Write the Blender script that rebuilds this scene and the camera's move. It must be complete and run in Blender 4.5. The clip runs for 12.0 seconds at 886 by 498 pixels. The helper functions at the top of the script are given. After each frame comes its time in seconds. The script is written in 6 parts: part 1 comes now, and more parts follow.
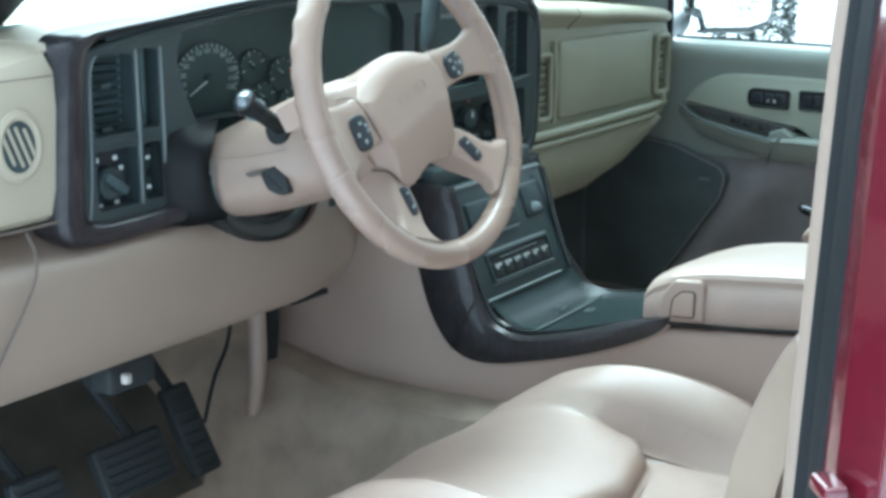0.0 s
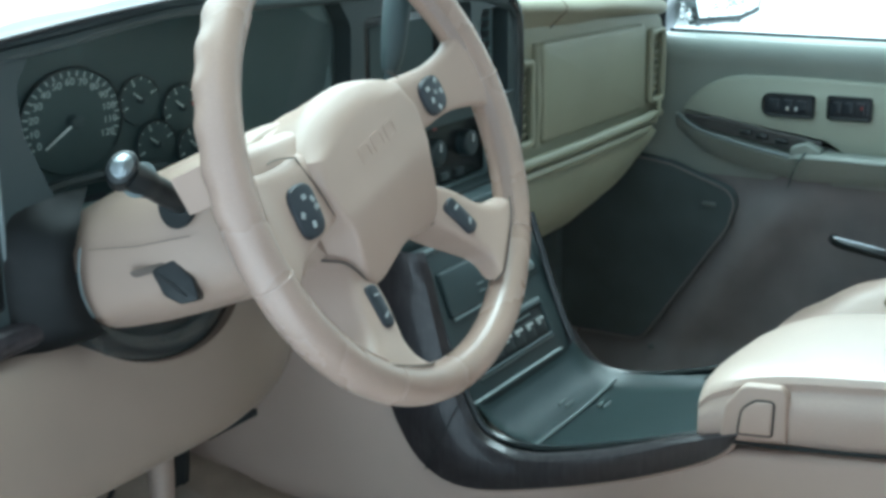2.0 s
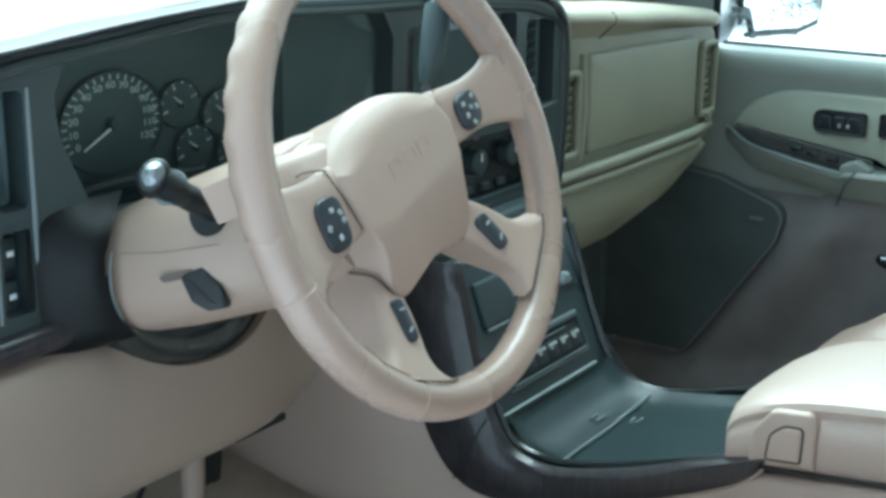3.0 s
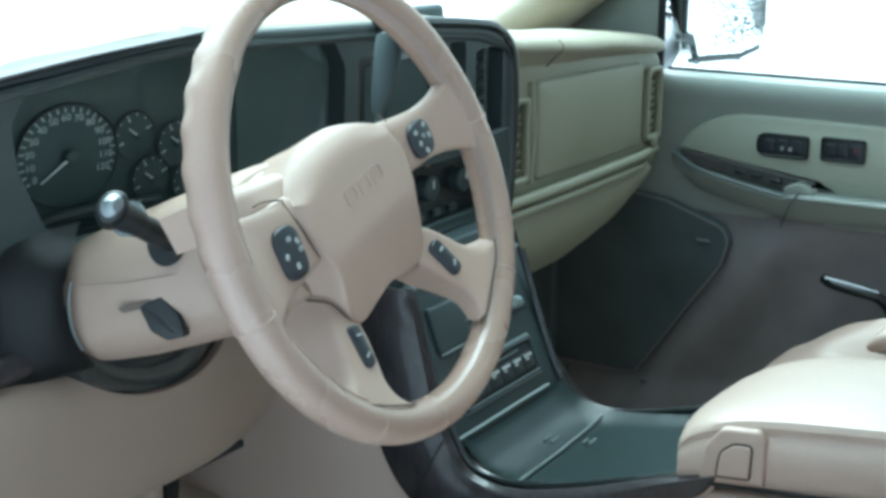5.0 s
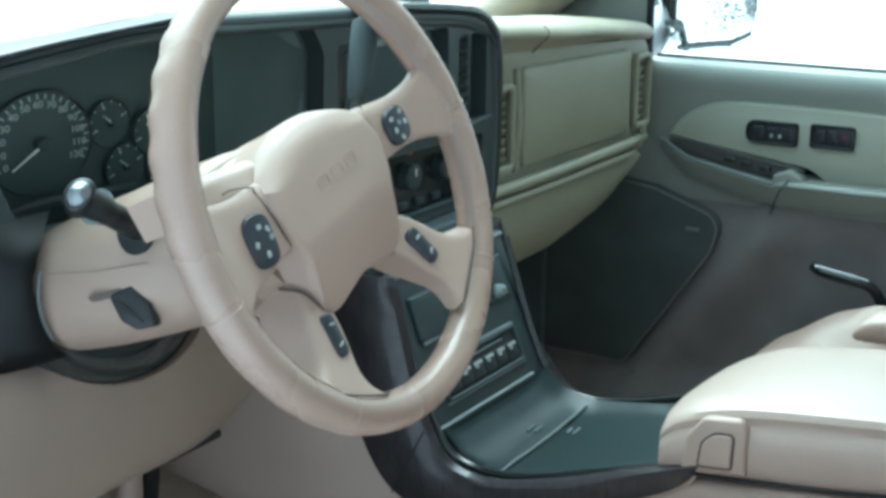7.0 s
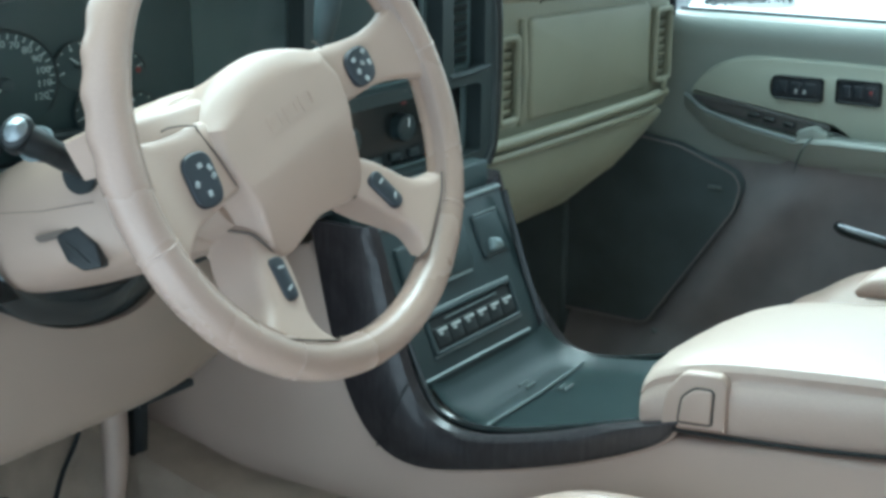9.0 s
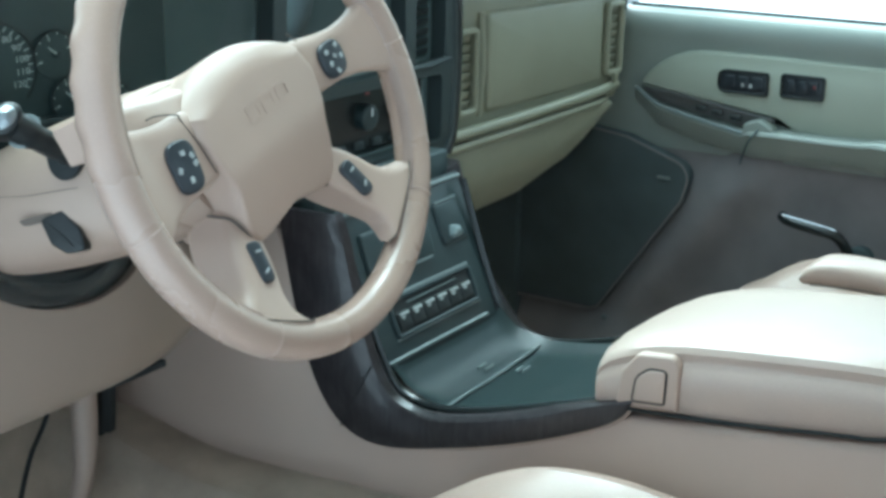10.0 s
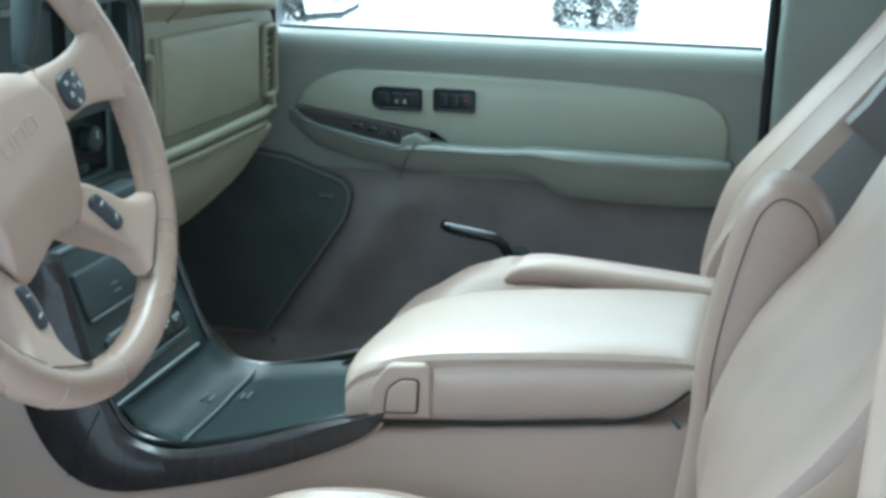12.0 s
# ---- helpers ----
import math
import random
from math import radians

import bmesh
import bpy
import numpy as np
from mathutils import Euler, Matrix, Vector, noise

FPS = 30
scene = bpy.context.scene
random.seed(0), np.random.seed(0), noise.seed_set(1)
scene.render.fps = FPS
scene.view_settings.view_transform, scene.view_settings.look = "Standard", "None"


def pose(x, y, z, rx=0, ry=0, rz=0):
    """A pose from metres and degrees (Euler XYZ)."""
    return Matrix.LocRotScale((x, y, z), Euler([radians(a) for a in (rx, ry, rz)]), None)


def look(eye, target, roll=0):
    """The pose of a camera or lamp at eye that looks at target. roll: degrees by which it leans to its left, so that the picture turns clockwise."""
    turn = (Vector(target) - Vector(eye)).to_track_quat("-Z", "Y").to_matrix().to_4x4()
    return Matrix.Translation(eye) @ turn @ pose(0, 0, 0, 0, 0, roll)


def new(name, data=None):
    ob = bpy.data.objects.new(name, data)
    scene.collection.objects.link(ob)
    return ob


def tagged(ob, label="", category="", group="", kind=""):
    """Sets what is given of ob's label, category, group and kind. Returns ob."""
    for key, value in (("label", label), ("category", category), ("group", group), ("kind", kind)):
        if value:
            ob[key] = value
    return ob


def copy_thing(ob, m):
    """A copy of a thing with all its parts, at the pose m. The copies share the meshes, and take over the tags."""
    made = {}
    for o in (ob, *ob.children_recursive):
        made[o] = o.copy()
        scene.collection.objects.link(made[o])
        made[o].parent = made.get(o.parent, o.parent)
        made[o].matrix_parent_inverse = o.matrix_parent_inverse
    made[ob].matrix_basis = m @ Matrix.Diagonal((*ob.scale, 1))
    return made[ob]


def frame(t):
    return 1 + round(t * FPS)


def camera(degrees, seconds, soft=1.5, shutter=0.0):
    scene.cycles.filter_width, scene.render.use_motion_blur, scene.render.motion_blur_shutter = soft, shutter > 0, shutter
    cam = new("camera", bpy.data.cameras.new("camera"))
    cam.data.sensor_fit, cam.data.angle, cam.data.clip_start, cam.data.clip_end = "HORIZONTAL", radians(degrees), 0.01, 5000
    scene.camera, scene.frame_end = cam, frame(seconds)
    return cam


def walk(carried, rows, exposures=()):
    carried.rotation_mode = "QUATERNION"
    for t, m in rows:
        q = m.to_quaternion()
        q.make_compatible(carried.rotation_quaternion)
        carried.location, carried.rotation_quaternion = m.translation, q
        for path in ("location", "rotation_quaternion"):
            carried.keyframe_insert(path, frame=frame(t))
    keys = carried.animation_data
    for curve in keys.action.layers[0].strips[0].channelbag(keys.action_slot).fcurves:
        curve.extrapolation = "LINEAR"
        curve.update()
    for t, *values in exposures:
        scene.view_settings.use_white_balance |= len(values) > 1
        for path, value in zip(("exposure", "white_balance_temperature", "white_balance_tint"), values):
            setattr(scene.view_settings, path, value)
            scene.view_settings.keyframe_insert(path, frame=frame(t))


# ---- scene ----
cam = camera(35.53, 12.0, soft=3.5)
# seconds, eye, heading from straight ahead (left is plus), pitch, lean to the right
PATH = [
    (0, -1.623, -0.901, 1.425, -55.15, -14.45, -0.13),
    (0.5, -1.427, -0.804, 1.430, -57.06, -13.95, -2.31),
    (1, -1.324, -0.735, 1.413, -57.19, -15.03, -1.47),
    (1.5, -1.266, -0.628, 1.411, -60.41, -15.27, -2.01),
    (2, -1.236, -0.569, 1.404, -58.83, -15.27, 0.67),
    (2.5, -1.222, -0.580, 1.419, -58.36, -15.15, -1.52),
    (3, -1.222, -0.586, 1.420, -56.35, -15.52, -0.80),
    (3.5, -1.208, -0.574, 1.424, -57.41, -15.89, -1.75),
    (3.7, -1.204, -0.570, 1.425, -57.69, -14.96, -1.74),
    (5.3, -1.244, -0.596, 1.426, -58.64, -14.53, -0.36),
    (5.5, -1.239, -0.594, 1.426, -59.00, -14.84, -0.72),
    (6, -1.235, -0.598, 1.424, -58.75, -14.85, -0.46),
    (6.5, -1.225, -0.599, 1.427, -58.97, -14.60, -0.76),
    (7, -1.220, -0.603, 1.422, -58.50, -14.90, -0.42),
    (8.8, -1.160, -0.663, 1.407, -55.39, -16.19, -0.84),
    (9, -1.154, -0.662, 1.396, -55.41, -16.16, -0.05),
    (9.5, -1.154, -0.659, 1.399, -54.92, -17.05, -0.28),
    (10, -1.204, -0.672, 1.407, -57.86, -16.60, -1.03),
    (10.5, -1.317, -0.641, 1.405, -66.88, -17.03, -1.45),
    (11, -1.394, -0.597, 1.403, -73.29, -17.67, -1.16),
    (11.5, -1.386, -0.577, 1.410, -75.12, -16.25, -1.09),
    (12, -1.269, -0.531, 1.400, -76.33, -15.21, -1.25),
]
EXPOSURE = 2.14
walk(cam, [(t, pose(x, y, z, 0, 0, h) @ pose(0, 0, 0, 90 + p) @ pose(0, 0, 0, 0, 0, -r)) for t, x, y, z, h, p, r in PATH],
     exposures=[(t, EXPOSURE + e, 5160, g + 1.0) for t, e, g in ((0, 0.15, -5), (0.5, 0.0, -8), (1, -0.05, -8), (2, 0.02, -9), (3.5, 0.0, -9), (7, 0.0, -9), (8.8, 0.14, -9), (9.5, 0.13, -9), (10, 0.17, -9), (10.5, 0.26, -5), (11, 0.10, -5), (11.5, 0.06, -5), (12, 0.0, -6))])

# ---- daylight: a white overcast winter sky ----
world = bpy.data.worlds.new("overcast_sky")
scene.world = world
world.use_nodes = True
wn = world.node_tree.nodes
wn.clear()
sky = wn.new("ShaderNodeTexSky")
sky.sky_type = "NISHITA"
sky.sun_disc = False
sky.sun_elevation = radians(66)
sky.sun_rotation = radians(40)
sky.dust_density = 6.0
pale = wn.new("ShaderNodeHueSaturation")
pale.inputs["Saturation"].default_value = 0.16
sky_bg = wn.new("ShaderNodeBackground")
sky_bg.inputs["Strength"].default_value = 0.115
sky_out = wn.new("ShaderNodeOutputWorld")
world.node_tree.links.new(sky.outputs[0], pale.inputs["Color"])
world.node_tree.links.new(pale.outputs[0], sky_bg.inputs[0])
world.node_tree.links.new(sky_bg.outputs[0], sky_out.inputs[0])

sun = new("sun", bpy.data.lights.new("sun", "SUN"))
sun.data.energy = 1.2
sun.data.angle = radians(90)
sun.data.color = (1.0, 0.985, 0.95)
sun.matrix_world = look((2.0, 2.4, 8), (0, 0, 1))

# ---- materials ----
def material(name, colour, rough=0.5, fine=300.0, bump=0.15, vary=0.10, patch=6.0, metal=0.0, coat=0.0, spec=0.5, kind="noise", second=None):
    m = bpy.data.materials.new(name)
    m.use_nodes = True
    nt = m.node_tree
    n, l = nt.nodes, nt.links
    b = n["Principled BSDF"]
    tc = n.new("ShaderNodeTexCoord")
    big = n.new("ShaderNodeTexNoise")
    big.inputs["Scale"].default_value = patch
    big.inputs["Detail"].default_value = 6
    l.new(tc.outputs["Object"], big.inputs["Vector"])
    mix = n.new("ShaderNodeMix")
    mix.data_type = "RGBA"
    other = second or tuple(c * (1 - 2.2 * vary) for c in colour)
    mix.inputs[6].default_value = (*colour, 1)
    mix.inputs[7].default_value = (*other, 1)
    ramp = n.new("ShaderNodeMapRange")
    ramp.inputs[1].default_value, ramp.inputs[2].default_value = 0.35, 0.75
    l.new(big.outputs["Fac"], ramp.inputs[0])
    l.new(ramp.outputs[0], mix.inputs[0])
    small = n.new("ShaderNodeTexVoronoi" if kind == "leather" else "ShaderNodeTexNoise")
    small.inputs["Scale"].default_value = fine
    l.new(tc.outputs["Object"], small.inputs["Vector"])
    grain = n.new("ShaderNodeMix")
    grain.data_type = "RGBA"
    grain.blend_type = "MULTIPLY"
    grain.inputs[0].default_value = min(1.0, vary * 2.5)
    l.new(mix.outputs[2], grain.inputs[6])
    gr = n.new("ShaderNodeMapRange")
    gr.inputs[3].default_value, gr.inputs[4].default_value = 0.7, 1.15
    l.new(small.outputs[0], gr.inputs[0])
    l.new(gr.outputs[0], grain.inputs[7])
    l.new(grain.outputs[2], b.inputs["Base Color"])
    bp = n.new("ShaderNodeBump")
    bp.inputs["Strength"].default_value = bump
    bp.inputs["Distance"].default_value = 0.002
    l.new(small.outputs[0], bp.inputs["Height"])
    l.new(bp.outputs[0], b.inputs["Normal"])
    rr = n.new("ShaderNodeMapRange")
    rr.inputs[3].default_value, rr.inputs[4].default_value = max(0.02, rough - 0.08), min(1, rough + 0.08)
    l.new(big.outputs["Fac"], rr.inputs[0])
    l.new(rr.outputs[0], b.inputs["Roughness"])
    b.inputs["Metallic"].default_value = metal
    b.inputs["Coat Weight"].default_value = coat
    b.inputs["Coat Roughness"].default_value = 0.08
    b.inputs["Specular IOR Level"].default_value = spec
    return m


def wood_material():
    m = material("dark_burl_wood", (0.030, 0.017, 0.014), 0.36, 500, 0.03, 0.1, 8, coat=0.26, spec=0.3)
    n, l = m.node_tree.nodes, m.node_tree.links
    b = n["Principled BSDF"]
    tc = n.new("ShaderNodeTexCoord")
    nz = n.new("ShaderNodeTexNoise")
    nz.inputs["Scale"].default_value = 22
    nz.inputs["Detail"].default_value = 8
    nz.inputs["Distortion"].default_value = 2.5
    l.new(tc.outputs["Object"], nz.inputs["Vector"])
    mp = n.new("ShaderNodeMapping")
    mp.inputs["Scale"].default_value = (1.0, 1.0, 0.10)
    l.new(tc.outputs["Object"], mp.inputs["Vector"])
    wv = n.new("ShaderNodeTexNoise")
    wv.inputs["Scale"].default_value = 260
    wv.inputs["Detail"].default_value = 5
    l.new(mp.outputs[0], wv.inputs["Vector"])
    mm = n.new("ShaderNodeMath")
    mm.operation = "MULTIPLY"
    l.new(nz.outputs[0], mm.inputs[0])
    l.new(wv.outputs[0], mm.inputs[1])
    cr_ = n.new("ShaderNodeValToRGB")
    cr_.color_ramp.elements[0].position, cr_.color_ramp.elements[1].position = 0.12, 0.42
    cr_.color_ramp.elements[0].color = (0.012, 0.011, 0.013, 1)
    cr_.color_ramp.elements[1].color = (0.036, 0.031, 0.034, 1)
    l.new(mm.outputs[0], cr_.inputs[0])
    l.new(cr_.outputs[0], b.inputs["Base Color"])
    return m


def glass_material(name, gloss=0.05, rough=0.02, tint=(0.96, 0.98, 0.97)):
    m = bpy.data.materials.new(name)
    m.use_nodes = True
    n, l = m.node_tree.nodes, m.node_tree.links
    n.remove(n["Principled BSDF"])
    clear = n.new("ShaderNodeBsdfTransparent")
    clear.inputs[0].default_value = (*tint, 1)
    shine = n.new("ShaderNodeBsdfGlossy")
    shine.inputs["Roughness"].default_value = rough
    mix = n.new("ShaderNodeMixShader")
    mix.inputs[0].default_value = gloss
    l.new(clear.outputs[0], mix.inputs[1])
    l.new(shine.outputs[0], mix.inputs[2])
    l.new(mix.outputs[0], n["Material Output"].inputs[0])
    return m


TAN = material("tan_vinyl", (0.395, 0.348, 0.262), 0.52, 700, 0.12, 0.06, 5)
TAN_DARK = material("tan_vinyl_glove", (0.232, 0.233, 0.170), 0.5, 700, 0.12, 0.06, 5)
COLUMN_TAN = material("column_plastic", (0.332, 0.247, 0.197), 0.48, 800, 0.10, 0.05, 6)
LEATHER = material("tan_leather", (0.342, 0.256, 0.213), 0.40, 420, 0.07, 0.06, 7, kind="leather")
LID = material("lid_leather", (0.418, 0.334, 0.284), 0.31, 420, 0.06, 0.05, 7, kind="leather")
LEATHER_WHEEL = material("wheel_leather", (0.345, 0.252, 0.204), 0.27, 650, 0.07, 0.06, 9, kind="leather")
HUB_TAN = material("airbag_cover", (0.390, 0.290, 0.236), 0.45, 900, 0.12, 0.04, 8)
CONSOLE_TAN = material("console_vinyl", (0.396, 0.306, 0.256), 0.5, 800, 0.10, 0.05, 5)
DOOR_GREY = material("door_vinyl", (0.232, 0.262, 0.244), 0.42, 600, 0.14, 0.07, 5)
DOOR_INSERT = material("door_insert_vinyl", (0.318, 0.348, 0.292), 0.50, 500, 0.12, 0.05, 5)
DOOR_CARPET = material("door_lower_trim", (0.192, 0.184, 0.190), 0.8, 900, 0.25, 0.12, 12)
GRILLE = material("speaker_grille_cloth", (0.066, 0.088, 0.094), 0.9, 1400, 0.3, 0.15, 10)
PAD_SHADED = material("pad_vinyl_shaded", (0.285, 0.268, 0.196), 0.5, 700, 0.12, 0.06, 5)
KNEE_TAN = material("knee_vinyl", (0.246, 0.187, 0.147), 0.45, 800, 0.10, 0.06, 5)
CARPET = material("floor_carpet", (0.52, 0.445, 0.37), 0.95, 700, 1.0, 0.18, 16, second=(0.37, 0.31, 0.255))
CHARCOAL = material("charcoal_plastic", (0.034, 0.046, 0.048), 0.46, 900, 0.10, 0.08, 8, spec=0.35)
DARK = material("matt_black_plastic", (0.044, 0.066, 0.071), 0.55, 900, 0.08, 0.1, 8)
STACK = material("stack_plastic", (0.026, 0.040, 0.044), 0.40, 1000, 0.08, 0.08, 8, spec=0.4)
TRAY = material("tray_rubber", (0.035, 0.057, 0.061), 0.34, 1200, 0.10, 0.06, 8)
TRIM_EDGE = material("satin_trim", (0.17, 0.20, 0.205), 0.42, 900, 0.02, 0.05, 8, metal=0.3)
CHROME = material("chrome", (0.75, 0.76, 0.78), 0.10, 900, 0.0, 0.02, 8, metal=1.0)
BLACK_GLOSS = material("gloss_black", (0.016, 0.020, 0.021), 0.22, 900, 0.02, 0.05, 8)
STALK = material("stalk_black", (0.010, 0.012, 0.013), 0.42, 900, 0.05, 0.08, 8, spec=0.4)
RECESS = material("dark_recess", (0.010, 0.013, 0.014), 0.8, 900, 0.05, 0.05, 8)
SWITCH = material("switch_black", (0.022, 0.028, 0.036), 0.35, 900, 0.05, 0.05, 8)
TAB = material("worn_tab", (0.20, 0.25, 0.26), 0.3, 900, 0.02, 0.1, 30)
MARK_AND_GLINT = material("worn_marking_and_glint", (0.44, 0.47, 0.47), 0.45, 500, 0.0, 0.25, 120)
WHITE_MARK = material("white_marking", (0.70, 0.74, 0.74), 0.5, 900, 0.0, 0.03, 8)
RED_MARK = material("red_plastic", (0.65, 0.04, 0.03), 0.4, 900, 0.03, 0.05, 8)
DIM_MARK = material("dim_marking", (0.42, 0.48, 0.48), 0.6, 900, 0.0, 0.05, 8)
WET_BLACK = material("wet_black_plastic", (0.020, 0.024, 0.026), 0.45, 300, 0.3, 0.3, 30, spec=0.2)
DROPS = material("water_drops", (0.16, 0.18, 0.19), 0.15, 300, 0.05, 0.2, 30)
RED_DIM = material("dim_red_mark", (0.20, 0.03, 0.03), 0.5, 900, 0.0, 0.05, 8)
GREY_ARM = material("grey_mirror_arm", (0.20, 0.22, 0.225), 0.5, 300, 0.05, 0.1, 8)
TOE_SHADE = material("toe_shade", (0.27, 0.255, 0.215), 0.9, 700, 0.6, 0.2, 10)
PEDAL_RUBBER = material("pedal_rubber", (0.022, 0.027, 0.029), 0.7, 600, 0.2, 0.15, 20)
WOOD = wood_material()
BROWN_GAP = material("shadow_gap", (0.11, 0.085, 0.07), 0.7, 900, 0.02, 0.05, 8)
PILLAR_TAN = material("pillar_trim", (0.34, 0.262, 0.205), 0.5, 700, 0.12, 0.05, 5)
SEAL = material("rubber_seal", (0.017, 0.019, 0.021), 0.6, 500, 0.15, 0.1, 8, spec=0.2)
PAINT = material("red_car_paint", (0.115, 0.006, 0.017), 0.25, 900, 0.02, 0.06, 5, coat=1.0)
LENS = material("stalk_lens", (0.20, 0.22, 0.23), 0.25, 900, 0.0, 0.03, 8, metal=0.6)
BELT = material("belt_webbing", (0.37, 0.285, 0.21), 0.8, 1500, 0.4, 0.08, 12)
IVORY = material("ivory_plastic", (0.50, 0.465, 0.42), 0.4, 900, 0.04, 0.03, 8)
HEADLINER_M = material("headliner_cloth", (0.36, 0.34, 0.29), 0.9, 1200, 0.3, 0.05, 8)
SNOW = material("snow", (0.55, 0.565, 0.58), 0.8, 40, 0.0, 0.04, 0.4)
LINER = material("liner_plastic", (0.210, 0.280, 0.282), 0.5, 900, 0.06, 0.08, 8, spec=0.4)
DIAL = material("dial_face", (0.040, 0.066, 0.070), 0.6, 900, 0.02, 0.08, 8)
MIRROR_M = material("mirror_silver", (0.9, 0.92, 0.93), 0.03, 900, 0.0, 0.01, 8, metal=1.0)
GLASS = glass_material("green_tinted_glass", tint=(0.890, 0.935, 0.890))
LENS_CLEAR = glass_material("instrument_lens", 0.010, 0.22)
STRIP = material("strip_brown_black", (0.080, 0.080, 0.080), 0.35, 700, 0.04, 0.12, 14)
FLANK = material("seat_flank_vinyl", (0.150, 0.145, 0.140), 0.36, 420, 0.08, 0.08, 7, kind="leather")
SHRUB_M = material("shrub_leaves", (0.045, 0.055, 0.045), 0.7, 60, 0.3, 0.2, 4)


# ---- mesh helpers ----
V = Vector


def link(name, bm, mat, parent=None, label="", smooth=True, bevel=0.0, bevel_segments=2):
    bmesh.ops.recalc_face_normals(bm, faces=bm.faces)
    me = bpy.data.meshes.new(name)
    bm.to_mesh(me)
    bm.free()
    me.materials.append(mat)
    for p in me.polygons:
        p.use_smooth = smooth
    ob = new(name, me)
    if smooth:
        me.set_sharp_from_angle(angle=radians(38))
    if bevel:
        md = ob.modifiers.new("edge", "BEVEL")
        md.width, md.segments, md.limit_method, md.angle_limit = bevel, bevel_segments, "ANGLE", radians(35)
    if parent:
        ob.parent = parent
    if label:
        ob["label"] = label
    return ob


part = link


def thing(name, label, category, group="", kind=""):
    return tagged(new(name), label, category, group, kind)


def axes(origin, xa, ya):
    xa, ya = V(xa).normalized(), V(ya).normalized()
    za = xa.cross(ya)
    return Matrix(((xa.x, ya.x, za.x, origin[0]), (xa.y, ya.y, za.y, origin[1]), (xa.z, ya.z, za.z, origin[2]), (0, 0, 0, 1)))


def facing_driver(x, y, z):
    return axes((x, y, z), (1, 0, 0), (0, 0, 1))


def facing_left(x, y, z):
    """Local x runs to the car's rear, y up, z to the car's left."""
    return axes((x, y, z), (0, -1, 0), (0, 0, 1))


def rounded(pts, r, n=5):
    """A polygon with rounded corners; r one radius or one for each corner."""
    out, k = [], len(pts)
    rs = r if isinstance(r, (list, tuple)) else [r] * k
    for i in range(k):
        p, a, b = V(pts[i]), V(pts[i - 1]), V(pts[(i + 1) % k])
        da, db = (a - p), (b - p)
        ang = da.angle(db) if da.length > 1e-9 and db.length > 1e-9 else math.pi
        if rs[i] <= 0 or ang > math.pi - 0.05:
            out.append(p)
            continue
        d = min(rs[i] / math.tan(ang / 2), da.length * 0.49, db.length * 0.49)
        s, e = p + da.normalized() * d, p + db.normalized() * d
        for j in range(n + 1):
            t = j / n
            out.append((1 - t) ** 2 * s + 2 * t * (1 - t) * p + t * t * e)
    return out


def rect(w, h, cx=0.0, cy=0.0):
    return [(cx - w / 2, cy - h / 2), (cx + w / 2, cy - h / 2), (cx + w / 2, cy + h / 2), (cx - w / 2, cy + h / 2)]


def circle(r, n=24, cx=0.0, cy=0.0, ry=None):
    ry = ry or r
    return [(cx + r * math.cos(2 * math.pi * i / n), cy + ry * math.sin(2 * math.pi * i / n)) for i in range(n)]


def curve(pts, n, closed=False):
    """Catmull-Rom points through pts."""
    P = [V(p) for p in pts]
    k = len(P)
    out = []
    spans = k if closed else k - 1
    for i in range(n):
        u = i / (n if closed else n - 1) * spans
        j = min(int(u), spans - 1)
        t = u - j
        if closed:
            a, b, c, d = (P[(j + q) % k] for q in (-1, 0, 1, 2))
        else:
            b, c = P[j], P[j + 1]
            a = P[j - 1] if j > 0 else 2 * b - c
            d = P[j + 2] if j + 2 < k else 2 * c - b
        out.append(0.5 * (2 * b + (c - a) * t + (2 * a - 5 * b + 4 * c - d) * t * t + (3 * b - a - 3 * c + d) * t ** 3))
    return out


def inset(poly, d):
    """The polygon moved inwards by d."""
    k = len(poly)
    P = [V(p) for p in poly]
    area = sum(P[i - 1].x * P[i].y - P[i].x * P[i - 1].y for i in range(k))
    s = 1 if area > 0 else -1
    out = []
    for i in range(k):
        e1, e2 = P[i] - P[i - 1], P[(i + 1) % k] - P[i]
        n1, n2 = V((-e1.y, e1.x)), V((-e2.y, e2.x))
        if n1.length < 1e-9 or n2.length < 1e-9:
            m = (n1 + n2)
            m = m.normalized() if m.length > 0 else V((0, 0))
            out.append(P[i] + m * d * s)
            continue
        n1.normalize(), n2.normalize()
        m = n1 + n2
        m = m / max(0.35, m.dot(m) / 2) if m.length > 1e-6 else n1
        out.append(P[i] + m * d * s)
    return out


def skin(rings, closed=True, caps=True, bm=None):
    """Quads between rings of equal length."""
    bm = bm or bmesh.new()
    vs = [[bm.verts.new(V(p) if len(p) == 3 else V((p[0], p[1], 0))) for p in ring] for ring in rings]
    for a, b in zip(vs, vs[1:]):
        k = len(a)
        for i in range(k if closed else k - 1):
            j = (i + 1) % k
            bm.faces.new((a[i], a[j], b[j], b[i]))
    if caps and closed:
        bm.faces.new(vs[0][::-1])
        bm.faces.new(vs[-1])
    return bm


